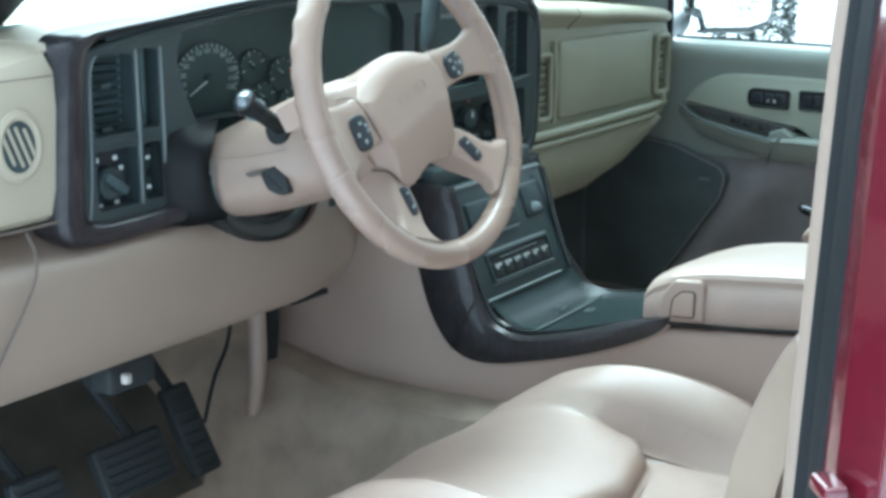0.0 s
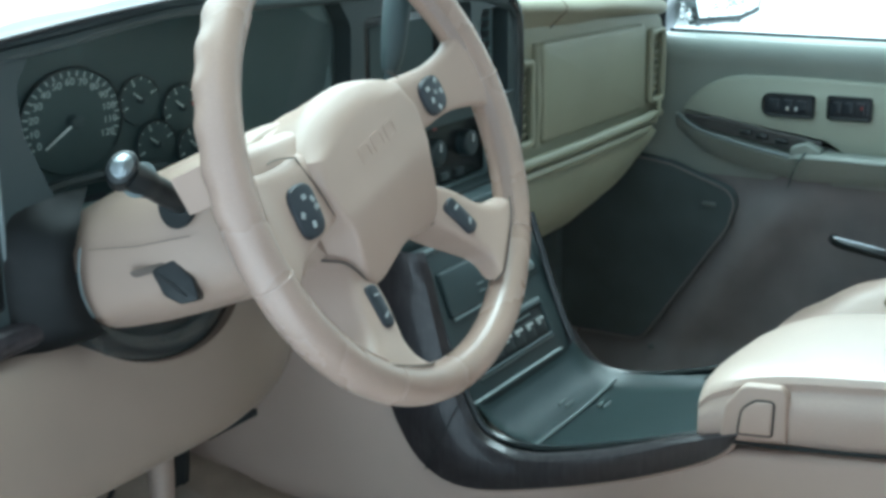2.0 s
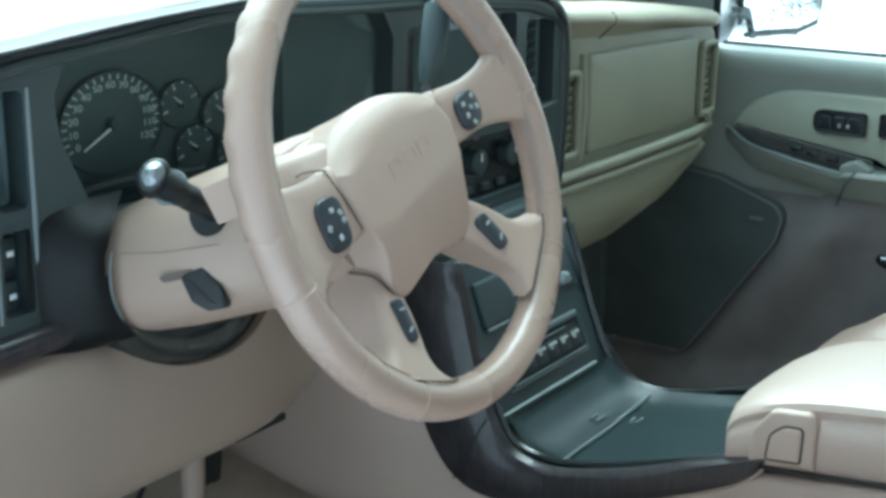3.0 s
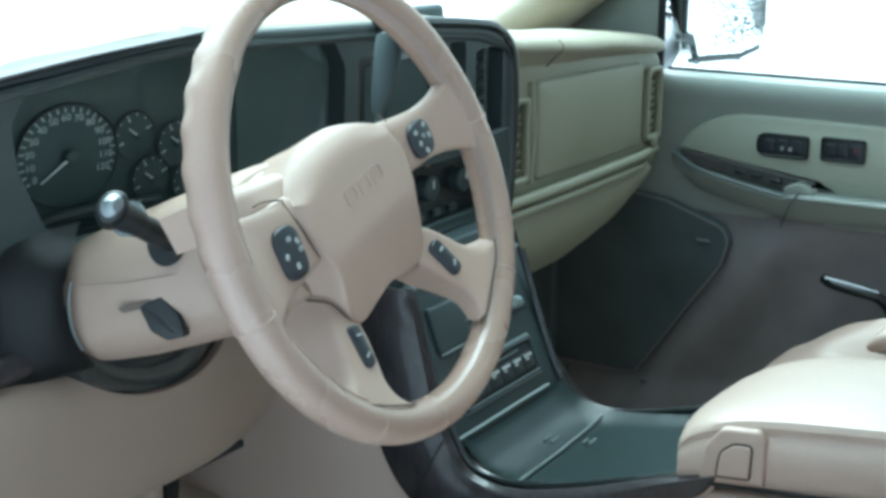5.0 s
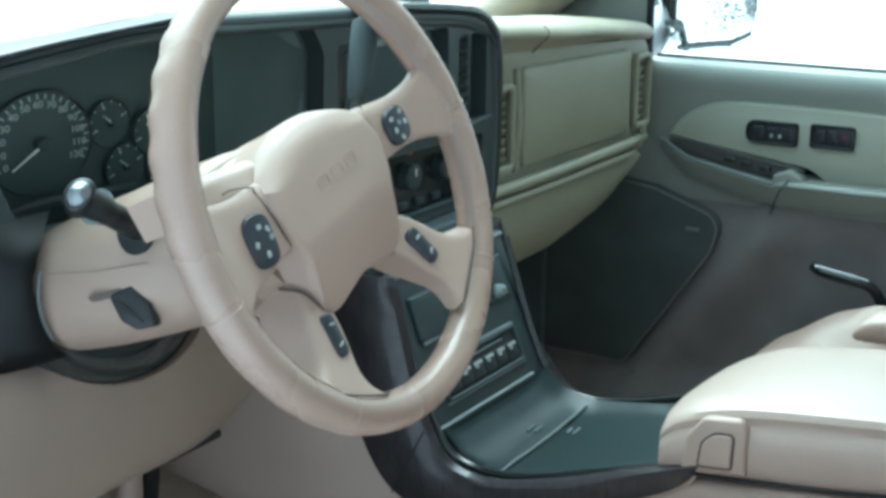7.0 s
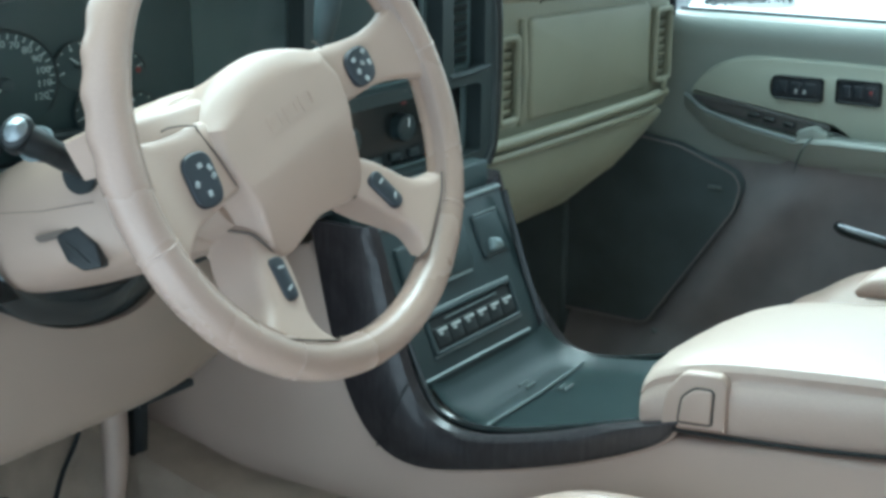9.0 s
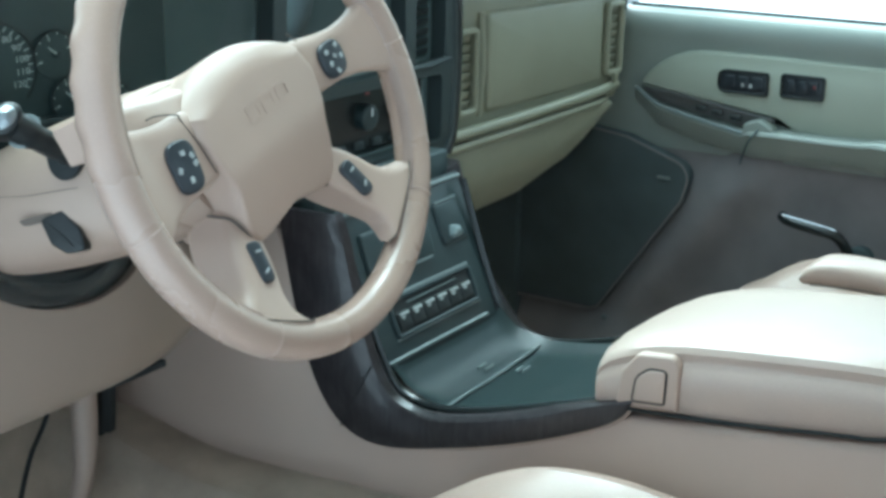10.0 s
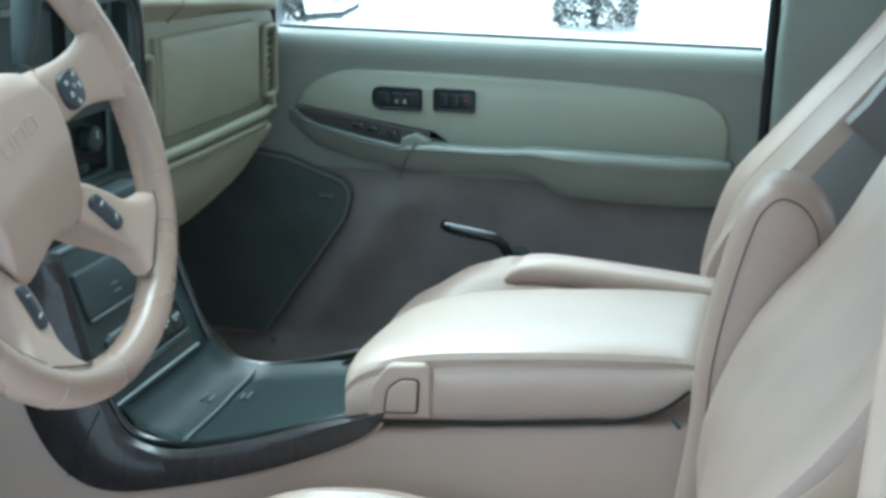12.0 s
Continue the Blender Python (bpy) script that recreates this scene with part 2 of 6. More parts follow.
def plate(outline, h, r=0.002, m=None, n=3, dome=0.0, back=0.0, dome_rings=4, bm=None):
    """An outline in local xy raised by h along local z, with a rounded front edge and, with dome, a bulging face."""
    O = [V(p) for p in outline]
    rings = [[(p.x, p.y, back) for p in O]]
    for j in range(n + 1):
        a = math.pi / 2 * j / n
        q = inset(O, r * (1 - math.cos(a)))
        rings.append([(p.x, p.y, h - r + r * math.sin(a)) for p in q])
    if dome:
        q = inset(O, r)
        c = sum(q, V((0, 0))) / len(q)
        for j in range(1, dome_rings + 1):
            s = 1 - j / (dome_rings + 0.6)
            rings.append([(c.x + (p.x - c.x) * s, c.y + (p.y - c.y) * s, h + dome * (1 - s * s)) for p in q])
    own = skin(rings)
    if m is not None:
        own.transform(m)
    if bm is None:
        return own
    me = bpy.data.meshes.new("t")
    own.to_mesh(me)
    own.free()
    bm.from_mesh(me)
    bpy.data.meshes.remove(me)
    return bm


def holed(outline, holes, h, m=None, back=0.0):
    """A plate with openings that go right through it."""
    bm = bmesh.new()
    edges = []
    for loop in (outline, *holes):
        vs = [bm.verts.new((p[0], p[1], back)) for p in loop]
        edges += [bm.edges.new((vs[i - 1], vs[i])) for i in range(len(vs))]
    bmesh.ops.triangle_fill(bm, edges=edges, use_beauty=True, use_dissolve=False)
    bmesh.ops.recalc_face_normals(bm, faces=bm.faces)
    ext = bmesh.ops.extrude_face_region(bm, geom=list(bm.faces))
    bmesh.ops.translate(bm, vec=(0, 0, h - back), verts=[g for g in ext["geom"] if isinstance(g, bmesh.types.BMVert)])
    if m is not None:
        bm.transform(m)
    return bm


def tube(path, r, seg=12, closed=False, flat=1.0, caps=True, up=(0, 0, 1), bm=None):
    """A round bar along path; r one radius or one for each point; flat squeezes it along up."""
    P = [V(p) for p in path]
    k = len(P)
    rs = r if isinstance(r, (list, tuple)) else [r] * k
    rings = []
    side = None
    for i in range(k):
        a = P[i - 1] if (i > 0 or closed) else P[0]
        b = P[(i + 1) % k] if (i < k - 1 or closed) else P[-1]
        t = (b - a).normalized()
        if side is None:
            side = t.cross(V(up))
            if side.length < 1e-4:
                side = t.cross(V((0, 1, 0)))
        side = (side - t * side.dot(t)).normalized()
        u = side.cross(t)
        rings.append([P[i] + (side * math.cos(q) + u * math.sin(q) * flat) * rs[i] for q in (2 * math.pi * s / seg for s in range(seg))])
    if closed:
        rings.append(rings[0])
        bm = skin(rings, caps=False, bm=bm)
        bmesh.ops.remove_doubles(bm, verts=bm.verts, dist=1e-6)
        return bm
    return skin(rings, caps=caps, bm=bm)


def box(x0, x1, y0, y1, z0, z1):
    bm = bmesh.new()
    bmesh.ops.create_cube(bm, size=1)
    bm.transform(Matrix.Translation(((x0 + x1) / 2, (y0 + y1) / 2, (z0 + z1) / 2)) @ Matrix.Diagonal((x1 - x0, y1 - y0, z1 - z0, 1)))
    return bm


def sheet(fn, nu, nv, thick=0.0):
    """A surface fn(u, v) with u, v from 0 to 1; thick pushes a back side along -normal."""
    bm = bmesh.new()
    vs = [[bm.verts.new(fn(i / nu, j / nv)) for j in range(nv + 1)] for i in range(nu + 1)]
    for i in range(nu):
        for j in range(nv):
            bm.faces.new((vs[i][j], vs[i + 1][j], vs[i + 1][j + 1], vs[i][j + 1]))
    if thick:
        bmesh.ops.solidify(bm, geom=bm.faces, thickness=thick)
    return bm


def lerp(x, table):
    """Straight interpolation in a table of (x, value)."""
    if x <= table[0][0]:
        return table[0][1]
    for (a, p), (b, q) in zip(table, table[1:]):
        if x <= b:
            t = (x - a) / (b - a)
            t = t * t * (3 - 2 * t) * 0.5 + t * 0.5
            return p + (q - p) * t
    return table[-1][1]

# ---- the setting: snow, cabin floor, pillars, roof, glass ----
def build_setting():
    bm = sheet(lambda u, v: V(((u - 0.5) * 1200, (v - 0.5) * 1200, 0.0)), 30, 30)
    tagged(link("ground", bm, SNOW, smooth=True), "bright snow-covered ground around the parked car", "ground", kind="structure")

    # carpet: flat foot wells, a tunnel in the middle, a sloping toe board
    def carpet(u, v):
        x, y = -0.80 + 1.57 * u, -1.65 + 2.55 * v
        z = 0.56
        hump = max(0.0, 1 - (abs(x) / 0.30) ** 4)
        smooth = lambda a, b: max(0.0, min(1.0, (y - a) / (b - a))) ** 2 * (3 - 2 * max(0.0, min(1.0, (y - a) / (b - a))))
        z += (0.197 + 0.030 * smooth(0.22, 0.46) + 0.020 * smooth(0.06, -0.06)) * min(1.0, hump * 1.6)
        if y > 0.42:
            z = max(z, 0.56 + (y - 0.42) * 0.85 + 0.05 * hump)
        z += 0.004 * noise.noise(V((x * 9, y * 9, 0)))
        return V((x, y, z))
    tagged(link("floor", sheet(carpet, 90, 110, 0.02), CARPET), "brown-grey cut-pile carpet on the cabin floor", "carpet", kind="structure")

    # shade on the driver's toe board, painted as a darker sheet over the carpet
    def pad(u, v):
        p = carpet((0.0 + 0.52 * u / 1.57) if u else 0.0, (2.10 + 0.44 * v) / 2.55)
        return p + V((0.004, -0.006, 0.008))
    tagged(link("floor_shade", sheet(pad, 24, 20, 0.01), TOE_SHADE), "darker sheet painted as shade on the driver toe board", "floor pad", kind="structure")

    # roof with headliner, firewall, rear wall, rear sides
    def liner(u, v):
        x, y = -0.74 + 1.48 * u, -1.65 + 1.55 * v
        return V((x, y, 1.80 - 0.10 * (2 * u - 1) ** 4 - 0.05 * v ** 3))
    tagged(link("ceiling", sheet(liner, 20, 20, 0.05), HEADLINER_M), "tan cloth headliner under the roof", "headliner", kind="structure")
    tagged(link("wall_front", box(-0.80, 0.78, 0.86, 0.90, 0.50, 1.18), DARK, smooth=False), "dark firewall behind the dashboard", "firewall", kind="structure")
    tagged(link("wall_rear", box(-0.80, 0.78, -1.70, -1.65, 0.45, 1.16), DOOR_GREY, smooth=False, bevel=0.01), "grey trim closing the back of the cabin", "wall", kind="structure")
    tagged(link("wall_right", box(0.76, 0.84, -1.65, -0.52, 0.45, 1.16), DOOR_GREY, smooth=False, bevel=0.01), "grey trim of the rear door", "wall", kind="structure")
    tagged(link("wall_left", box(-0.84, -0.76, -1.65, -0.72, 0.45, 1.16), DOOR_GREY, smooth=False, bevel=0.01), "grey trim of the rear door behind the driver", "wall", kind="structure")

    # driver's B-pillar: trim, seal, painted frame
    pil = thing("b_pillar", "tan-trimmed door pillar with black rubber seal and red paint", "pillar", kind="structure")
    pil.location = (0.0125, 0.0125, 0)

    def column(profile, z0, z1, lean, n=14):
        rings = []
        for i in range(n + 1):
            z = z0 + (z1 - z0) * i / n
            dy, dx = lean(z)
            rings.append([(x + dx, y + dy, z) for x, y in profile])
        return skin(rings)

    def lean(z):
        return (-0.035 * (z - 1.18), 0.10 * max(0, z - 1.30))
    trim = rounded([(-0.731, -0.597), (-0.7255, -0.5865), (-0.7195, -0.598), (-0.717, -0.72), (-0.733, -0.72)], 0.004)
    part("trim", column(trim, 0.60, 1.74, lean), PILLAR_TAN, pil, "tan vinyl pillar trim")
    seal = rounded([(-0.752, -0.640), (-0.742, -0.610), (-0.732, -0.5965), (-0.7325, -0.72), (-0.752, -0.72)], [0.006, 0.012, 0.004, 0, 0])
    part("seal", column(seal, 0.55, 1.74, lean), SEAL, pil, "black rubber door seal")
    flange = rounded([(-0.778, -0.660), (-0.773, -0.6295), (-0.758, -0.6195), (-0.744, -0.611), (-0.750, -0.72), (-0.778, -0.72)], 0.003)
    part("inner_flange", column(flange, 0.55, 1.74, lean), SEAL, pil, "black-edged pillar flange")
    skin_out = rounded([(-0.850, -0.80), (-0.835, -0.688), (-0.802, -0.650), (-0.766, -0.6275), (-0.770, -0.80)], [0, 0.012, 0.010, 0.004, 0])
    part("painted_frame", column(skin_out, 0.50, 1.74, lean), PAINT, pil, "deep red painted door frame")
    ridge = plate(rounded(rect(0.03, 0.012), 0.004), 0.014, 0.003, axes((-0.815, -0.652, 1.055), (-1, -0.9, 0), (0, 0, 1)))
    part("door_catch", ridge, PAINT, pil)

    # passenger's B-pillar
    pp = rounded([(0.735, -0.520), (0.815, -0.515), (0.815, -0.72), (0.735, -0.72)], [0.02, 0.004, 0.004, 0.02])
    bm = column(pp, 0.60, 1.76, lambda z: (-0.06 * max(0, z - 1.16), -0.10 * max(0, z - 1.16)))
    tagged(link("pillar_right", bm, DOOR_GREY), "grey-tan trim of the passenger door pillar", "pillar", kind="structure")

    # kick panels beside the foot wells
    for name, x0, x1 in (("wall_kick_right", 0.735, 0.80), ("wall_kick_left", -0.84, -0.80)):
        tagged(link(name, box(x0, x1, 0.40 if x0 > 0 else 0.30, 0.88, 0.50, 1.17), GRILLE, smooth=False, bevel=0.006), "dark kick panel beside the foot well", "panel", kind="structure")

    # A-pillars, right and left
    for name, sx in (("a_pillar_right", 1), ("a_pillar_left", -1)):
        path = curve([(sx * 0.745, 0.66, 1.11), (sx * 0.73, 0.42, 1.255), (sx * 0.70, 0.15, 1.47), (sx * 0.66, -0.12, 1.71)], 16)
        bm = tube(path, 0.060, 16, flat=0.75)
        tagged(link(name, bm, TAN if sx > 0 else SEAL), "curved tan trim of the windshield pillar" if sx > 0 else "dark windshield pillar beside the open door", "pillar", kind="structure")
    # corner patch between pillar, door and dashboard
    cp = [V(p) for p in ((-0.252, 1.165), (-0.246, 1.30), (-0.30, 1.285), (-0.60, 1.165))]
    bm = plate(cp, 0.012, 0.004, facing_left(0.775, 0, 0))
    tagged(link("window_corner", bm, DOOR_GREY), "grey triangular trim at the front of the door window", "trim", kind="structure")
    post = tube([(0.772, 0.247, 1.15), (0.755, 0.241, 1.40), (0.72, 0.215, 1.74)], 0.006, 8)
    tagged(link("window_post", post, SEAL), "black rubber run at the window's front edge", "trim", kind="structure")

    ws = sheet(lambda u, v: V(((u - 0.5) * (1.48 - 0.14 * v), 0.86 - 0.99 * v + 0.06 * (1 - (2 * u - 1) ** 2), 1.17 + 0.60 * v)), 12, 10, 0.005)
    tagged(link("windshield", ws, GLASS), "faintly green windshield above the dashboard", "windshield", kind="structure")
    sg = sheet(lambda u, v: V((0.80 - 0.075 * v, 0.235 - 0.735 * u - 0.03 * v * u, 1.13 + 0.60 * v)), 8, 6, 0.004)
    tagged(link("window_right", sg, GLASS), "faintly green passenger door window", "window", kind="structure")


def build_mirror():
    """Outside mirror on the passenger door, its glass towards the driver."""
    m = thing("side_mirror", "wet black passenger side mirror outside the window", "mirror")
    face = axes((1.13, 0.270, 1.29), (1, 0.10, 0), (0, 0, 1))
    out = rounded([(-0.285, -0.085), (-0.238, -0.093), (-0.205, -0.132), (0.08, -0.154), (0.238, -0.152), (0.272, -0.090), (0.258, 0.17), (-0.285, 0.17)], [0.01, 0.02, 0.02, 0.2, 0.06, 0.06, 0.03, 0.01], 9)
    rings = []
    for d, ins in ((0.0, 0.004), (-0.004, 0.0), (-0.012, 0.020), (-0.025, 0.050), (-0.038, 0.080)):
        rings.append([(p.x, p.y, d) for p in inset(out, ins)])
    bm = skin(rings)
    bm.transform(face)
    part("housing", bm, WET_BLACK, m)
    part("rim", tube([face @ V((p.x, p.y, -0.001)) for p in inset(out, 0.004)], 0.0050, 8, closed=True, up=(0, 1, 0)), WET_BLACK, m, "dark speckled mirror rim")
    bm = plate(inset(out, 0.011), 0.004, 0.001, face)
    part("glass", bm, MIRROR_M, m, "mirror glass with water drops")
    arm = tube([(0.79, 0.29, 1.166), (0.86, 0.290, 1.168), (0.93, 0.305, 1.178), (1.0, 0.33, 1.20)], [0.030, 0.028, 0.024, 0.020], 12)
    part("arm", arm, GREY_ARM, m)
    drops = bmesh.new()
    rng = random.Random(4)
    for i in range(700):
        u, v = rng.triangular(-0.23, 0.24, 0.0), rng.triangular(-0.145, 0.10, -0.11)
        r = rng.uniform(0.0007, 0.0020)
        bmesh.ops.create_icosphere(drops, subdivisions=1, radius=r, matrix=face @ Matrix.Translation((u, v, 0.0045)))
    for i in range(320):
        k = rng.randrange(len(out))
        p = V(out[k]).lerp(V(out[k - 1]), rng.random())
        bmesh.ops.create_icosphere(drops, subdivisions=1, radius=rng.uniform(0.0015, 0.004), matrix=face @ Matrix.Translation((p.x, p.y, rng.uniform(-0.012, 0.003))))
    tagged(link("water_drops", drops, DROPS, m), kind="stuff")


def build_shrub():
    """A dark shrub on the snow, far outside the window."""
    s = thing("shrub", "dark leafy shrub dusted with snow, standing on snow", "shrub")
    rng = random.Random(7)
    base = V((0, 0, 0))
    stems = bmesh.new()
    for i in range(7):
        a = i * 0.9
        tube([base + V((0, 0, -0.02)), base + V((0.06 * math.cos(a), 0.06 * math.sin(a), 0.3)), base + V((0.25 * math.cos(a), 0.25 * math.sin(a), 0.75))], [0.02, 0.015, 0.006], 6, bm=stems)
    part("stem", stems, DARK, s)
    for nm, mat, cnt in (("leaves", SHRUB_M, 3600), ("snow_dusting", SNOW, 1500)):
        bm = bmesh.new()
        for i in range(cnt):
            a, h = rng.uniform(0, 6.283), rng.uniform(0.03, 0.95)
            r = 0.42 * (1 - (max(0, h - 0.5) / 0.5) ** 3) * rng.uniform(0.55, 1.0) ** 0.5
            c = base + V((r * math.cos(a), r * math.sin(a), h))
            q = Euler((rng.uniform(0, 3), rng.uniform(0, 3), rng.uniform(0, 6))).to_matrix()
            w, l = rng.uniform(0.009, 0.016), rng.uniform(0.016, 0.027)
            vs = [bm.verts.new(c + q @ V(p)) for p in ((-w, 0, 0), (0, -l, 0.006), (w, 0, 0), (0, l, 0.006))]
            bm.faces.new(vs)
        tagged(part(nm, bm, mat, s), kind="stuff")
    s["group"] = "shrubs on the snow"
    s.matrix_basis = pose(12.1, 1.27, 0)
    copy_thing(s, pose(11.4, 4.45, 0, 0, 0, 70))
    copy_thing(s, pose(19.6, 6.1, 0, 0, 0, 160))


def build_open_door():
    """The driver's own door, swung wide open ahead of the seat's doorway."""
    d = thing("door_1", "open driver door with grey trim and red outer skin", "car door", kind="structure")
    m = axes((-0.875, 0.36, 0.0), (-0.94, 0.34, 0), (0, 0, 1))
    low = rounded([(0.0, 0.50), (1.02, 0.52), (1.06, 0.80), (1.04, 1.16), (0.0, 1.17)], [0.05, 0.10, 0.05, 0.04, 0.02])
    part("trim", plate(low, 0.05, 0.02, m, back=0.0), DOOR_GREY, d, "grey vinyl inner door trim")
    part("outer_skin", plate(inset(low, -0.008), -0.002, -0.001, m, back=-0.07), PAINT, d, "deep red painted outer skin")
    loop = [m @ V((x, z, -0.02)) for x, z in ((0.02, 1.16), (0.16, 1.33), (0.42, 1.60), (0.62, 1.70), (0.94, 1.68), (1.02, 1.20))]
    part("window_frame", tube(curve(loop, 30), 0.018, 8), SEAL, d)


build_setting()
build_open_door()
build_mirror()
build_shrub()

# ---- dashboard ----
def hood(x):
    """Height of the dashboard's front lip."""
    return lerp(x, [(-0.82, 1.262), (-0.74, 1.277), (-0.57, 1.300), (-0.40, 1.314), (-0.13, 1.305), (0.08, 1.288), (0.17, 1.268), (0.24, 1.256), (0.45, 1.240), (0.725, 1.219)])


def lip(x):
    """How far forward the lip lies."""
    return lerp(x, [(-0.82, 0.215), (-0.70, 0.185), (0.14, 0.178), (0.20, 0.196), (0.765, 0.204)])


def build_dash():
    d = thing("dashboard", "two-tone tan dashboard with a charcoal instrument surround", "dashboard")
    # soft top
    rings = []
    stations = [-0.735 + 1.415 * i / 60 for i in range(61)] + [0.690, 0.696, 0.702, 0.707, 0.712, 0.716, 0.719, 0.7205]
    for x in stations:
        z, y = hood(x), lip(x)
        right = max(0.0, min(1.0, (x - 0.17) / 0.05))
        # the padded nose rounds off at its outer end
        end = 1 - (1 - min(1.0, max(0.0, (x - 0.680) / 0.041)) ** 2) ** 0.5
        z, y = z - 0.013 * end, y + 0.045 * end
        drop = 0.006 + (lerp(x, [(0.20, 0.056), (0.39, 0.050), (0.61, 0.036), (0.73, 0.030)]) * (1 - 0.5 * end) - 0.006) * right
        if right > 0:
            nose = 1 - 0.55 * end
            prof = [(y + 0.040, z - drop - 0.004), (y + 0.027, z - drop * 0.72), (y + 0.011, z - 0.022 * nose), (y + 0.003, z - 0.0155 * nose), (y + 0.002, z - 0.009 * nose), (y + 0.009, z - 0.002), (y + 0.030, z + 0.003), (y + 0.10, z + 0.006)]
        else:
            prof = [(y + 0.016, z - 0.010), (y + 0.011, z - 0.0085), (y + 0.007, z - 0.0065), (y + 0.005, z - 0.004), (y + 0.006, z - 0.002), (y + 0.009, z), (y + 0.02, z + 0.003), (y + 0.10, z + 0.006)]
        prof = [(p.x, p.y) for p in curve([V(q) for q in prof], 22)] + [(0.46, z - 0.016), (0.62, z - 0.05), (0.86, 1.175), (0.86, 1.15), (0.50, 1.15), (0.40, z - 0.075), (y + 0.055, z - drop - 0.006)]
        rings.append([(x, a, b) for a, b in prof])
    part("dash_top", skin(rings[:40]), TAN, d, "light tan padded dashboard top")
    # same moulding as the top; its front shade is put into a darker olive
    part("passenger_pad", skin(rings[39:]), PAD_SHADED, d, "tan padded nose above the glove box, shade painted in as olive")
    lip_line = [(x, lip(x) + 0.0045, hood(x) - 0.0085) for x in stations if -0.672 < x < 0.162]
    part("hood_lip", tube(lip_line, 0.0078, 10), CHARCOAL, d, "charcoal lip over the gauges")
    # seam across the top where the airbag cover begins
    seam = tube([(0.340, lip(0.340) + t, hood(0.340) + h) for t, h in ((0.0265, -0.0385), (0.0170, -0.0285), (0.0100, -0.0218), (0.0025, -0.0155), (0.0015, -0.009), (0.008, -0.0018))], 0.0010, 6)
    part("airbag_seam", seam, BROWN_GAP, d)

    part("light_sensor", plate(rounded(rect(0.10, 0.05), 0.008), 0.03, 0.008, axes((0.375, 0.45, 1.245), (1, 0, 0), (0, 1, -0.1))), DARK, d, "small black sensor on the dashboard top")
    # passenger side face
    face = facing_driver(0, 0.228, 0)
    bm = holed(rounded([(0.150, 1.030), (0.702, 1.034), (0.714, 1.060), (0.710, 1.198), (0.150, 1.225)], [0.012, 0.012, 0.012, 0.030, 0.012]), [rounded(rect(0.036, 0.100, 0.2585, 1.126), 0.010), rounded(rect(0.042, 0.100, 0.6790, 1.124), 0.010)], 0.006, face, back=-0.02)
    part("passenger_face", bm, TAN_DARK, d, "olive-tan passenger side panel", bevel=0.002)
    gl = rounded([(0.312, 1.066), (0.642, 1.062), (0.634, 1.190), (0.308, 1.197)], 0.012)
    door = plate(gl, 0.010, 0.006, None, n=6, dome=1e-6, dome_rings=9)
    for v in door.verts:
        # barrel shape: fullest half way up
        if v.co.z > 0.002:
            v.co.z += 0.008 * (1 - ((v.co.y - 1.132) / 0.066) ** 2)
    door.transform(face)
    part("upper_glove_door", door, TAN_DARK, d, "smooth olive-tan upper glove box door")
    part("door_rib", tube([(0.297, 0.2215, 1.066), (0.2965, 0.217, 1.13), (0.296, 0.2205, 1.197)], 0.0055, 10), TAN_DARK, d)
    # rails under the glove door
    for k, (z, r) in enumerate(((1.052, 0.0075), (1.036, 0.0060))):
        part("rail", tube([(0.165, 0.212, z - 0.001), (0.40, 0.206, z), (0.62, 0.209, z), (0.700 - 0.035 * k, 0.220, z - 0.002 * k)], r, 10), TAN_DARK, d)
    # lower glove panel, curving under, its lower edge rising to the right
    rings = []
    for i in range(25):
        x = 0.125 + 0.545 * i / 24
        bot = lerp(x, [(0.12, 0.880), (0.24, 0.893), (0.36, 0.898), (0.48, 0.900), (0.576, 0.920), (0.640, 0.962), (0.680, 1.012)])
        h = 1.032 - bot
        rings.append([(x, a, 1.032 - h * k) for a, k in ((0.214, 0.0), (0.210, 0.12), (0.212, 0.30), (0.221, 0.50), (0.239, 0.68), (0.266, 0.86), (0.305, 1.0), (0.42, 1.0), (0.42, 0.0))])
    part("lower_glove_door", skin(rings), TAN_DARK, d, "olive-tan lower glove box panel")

    def vent(cx, cz, w, h, y, slats, mat, parent, tilt=25, recess=0.02):
        v = part("air_vent", holed(rounded(rect(w + 0.016, h + 0.016), 0.010), [rounded(rect(w, h), 0.006)], 0.010, facing_driver(cx, y, cz), back=0.0), mat, parent, bevel=0.0025)
        part("vent_cavity", plate(rect(w, h), 0.002, 0.0005, facing_driver(cx, y + recess + 0.004, cz)), RECESS, v)
        for i in range(slats):
            z = cz - h / 2 + h * (i + 0.5) / slats
            b = plate(rounded(rect(w * 0.98, h / slats * 0.80), 0.001), 0.0025, 0.001)
            b.transform(Matrix.Translation((cx, y + 0.002, z)) @ pose(0, 0, 0, 90 + tilt))
            part("slat", b, mat, v)
        return v
    vent(0.2585, 1.126, 0.032, 0.094, 0.222, 8, TAN_DARK, d)
    vent(0.6790, 1.124, 0.038, 0.094, 0.222, 8, TAN_DARK, d)
    part("vent_wheel", plate(rounded(rect(0.012, 0.014), 0.003), 0.004, 0.001, facing_driver(0.6790, 0.213, 1.066)), TAN_DARK, d)

    # instrument surround
    s = thing("instrument_surround", "charcoal instrument surround with dark wood side trim", "instrument panel")
    outline = [V((x, hood(x) - 0.012)) for x in [-0.705 + 0.86 * i / 30 for i in range(31)]]
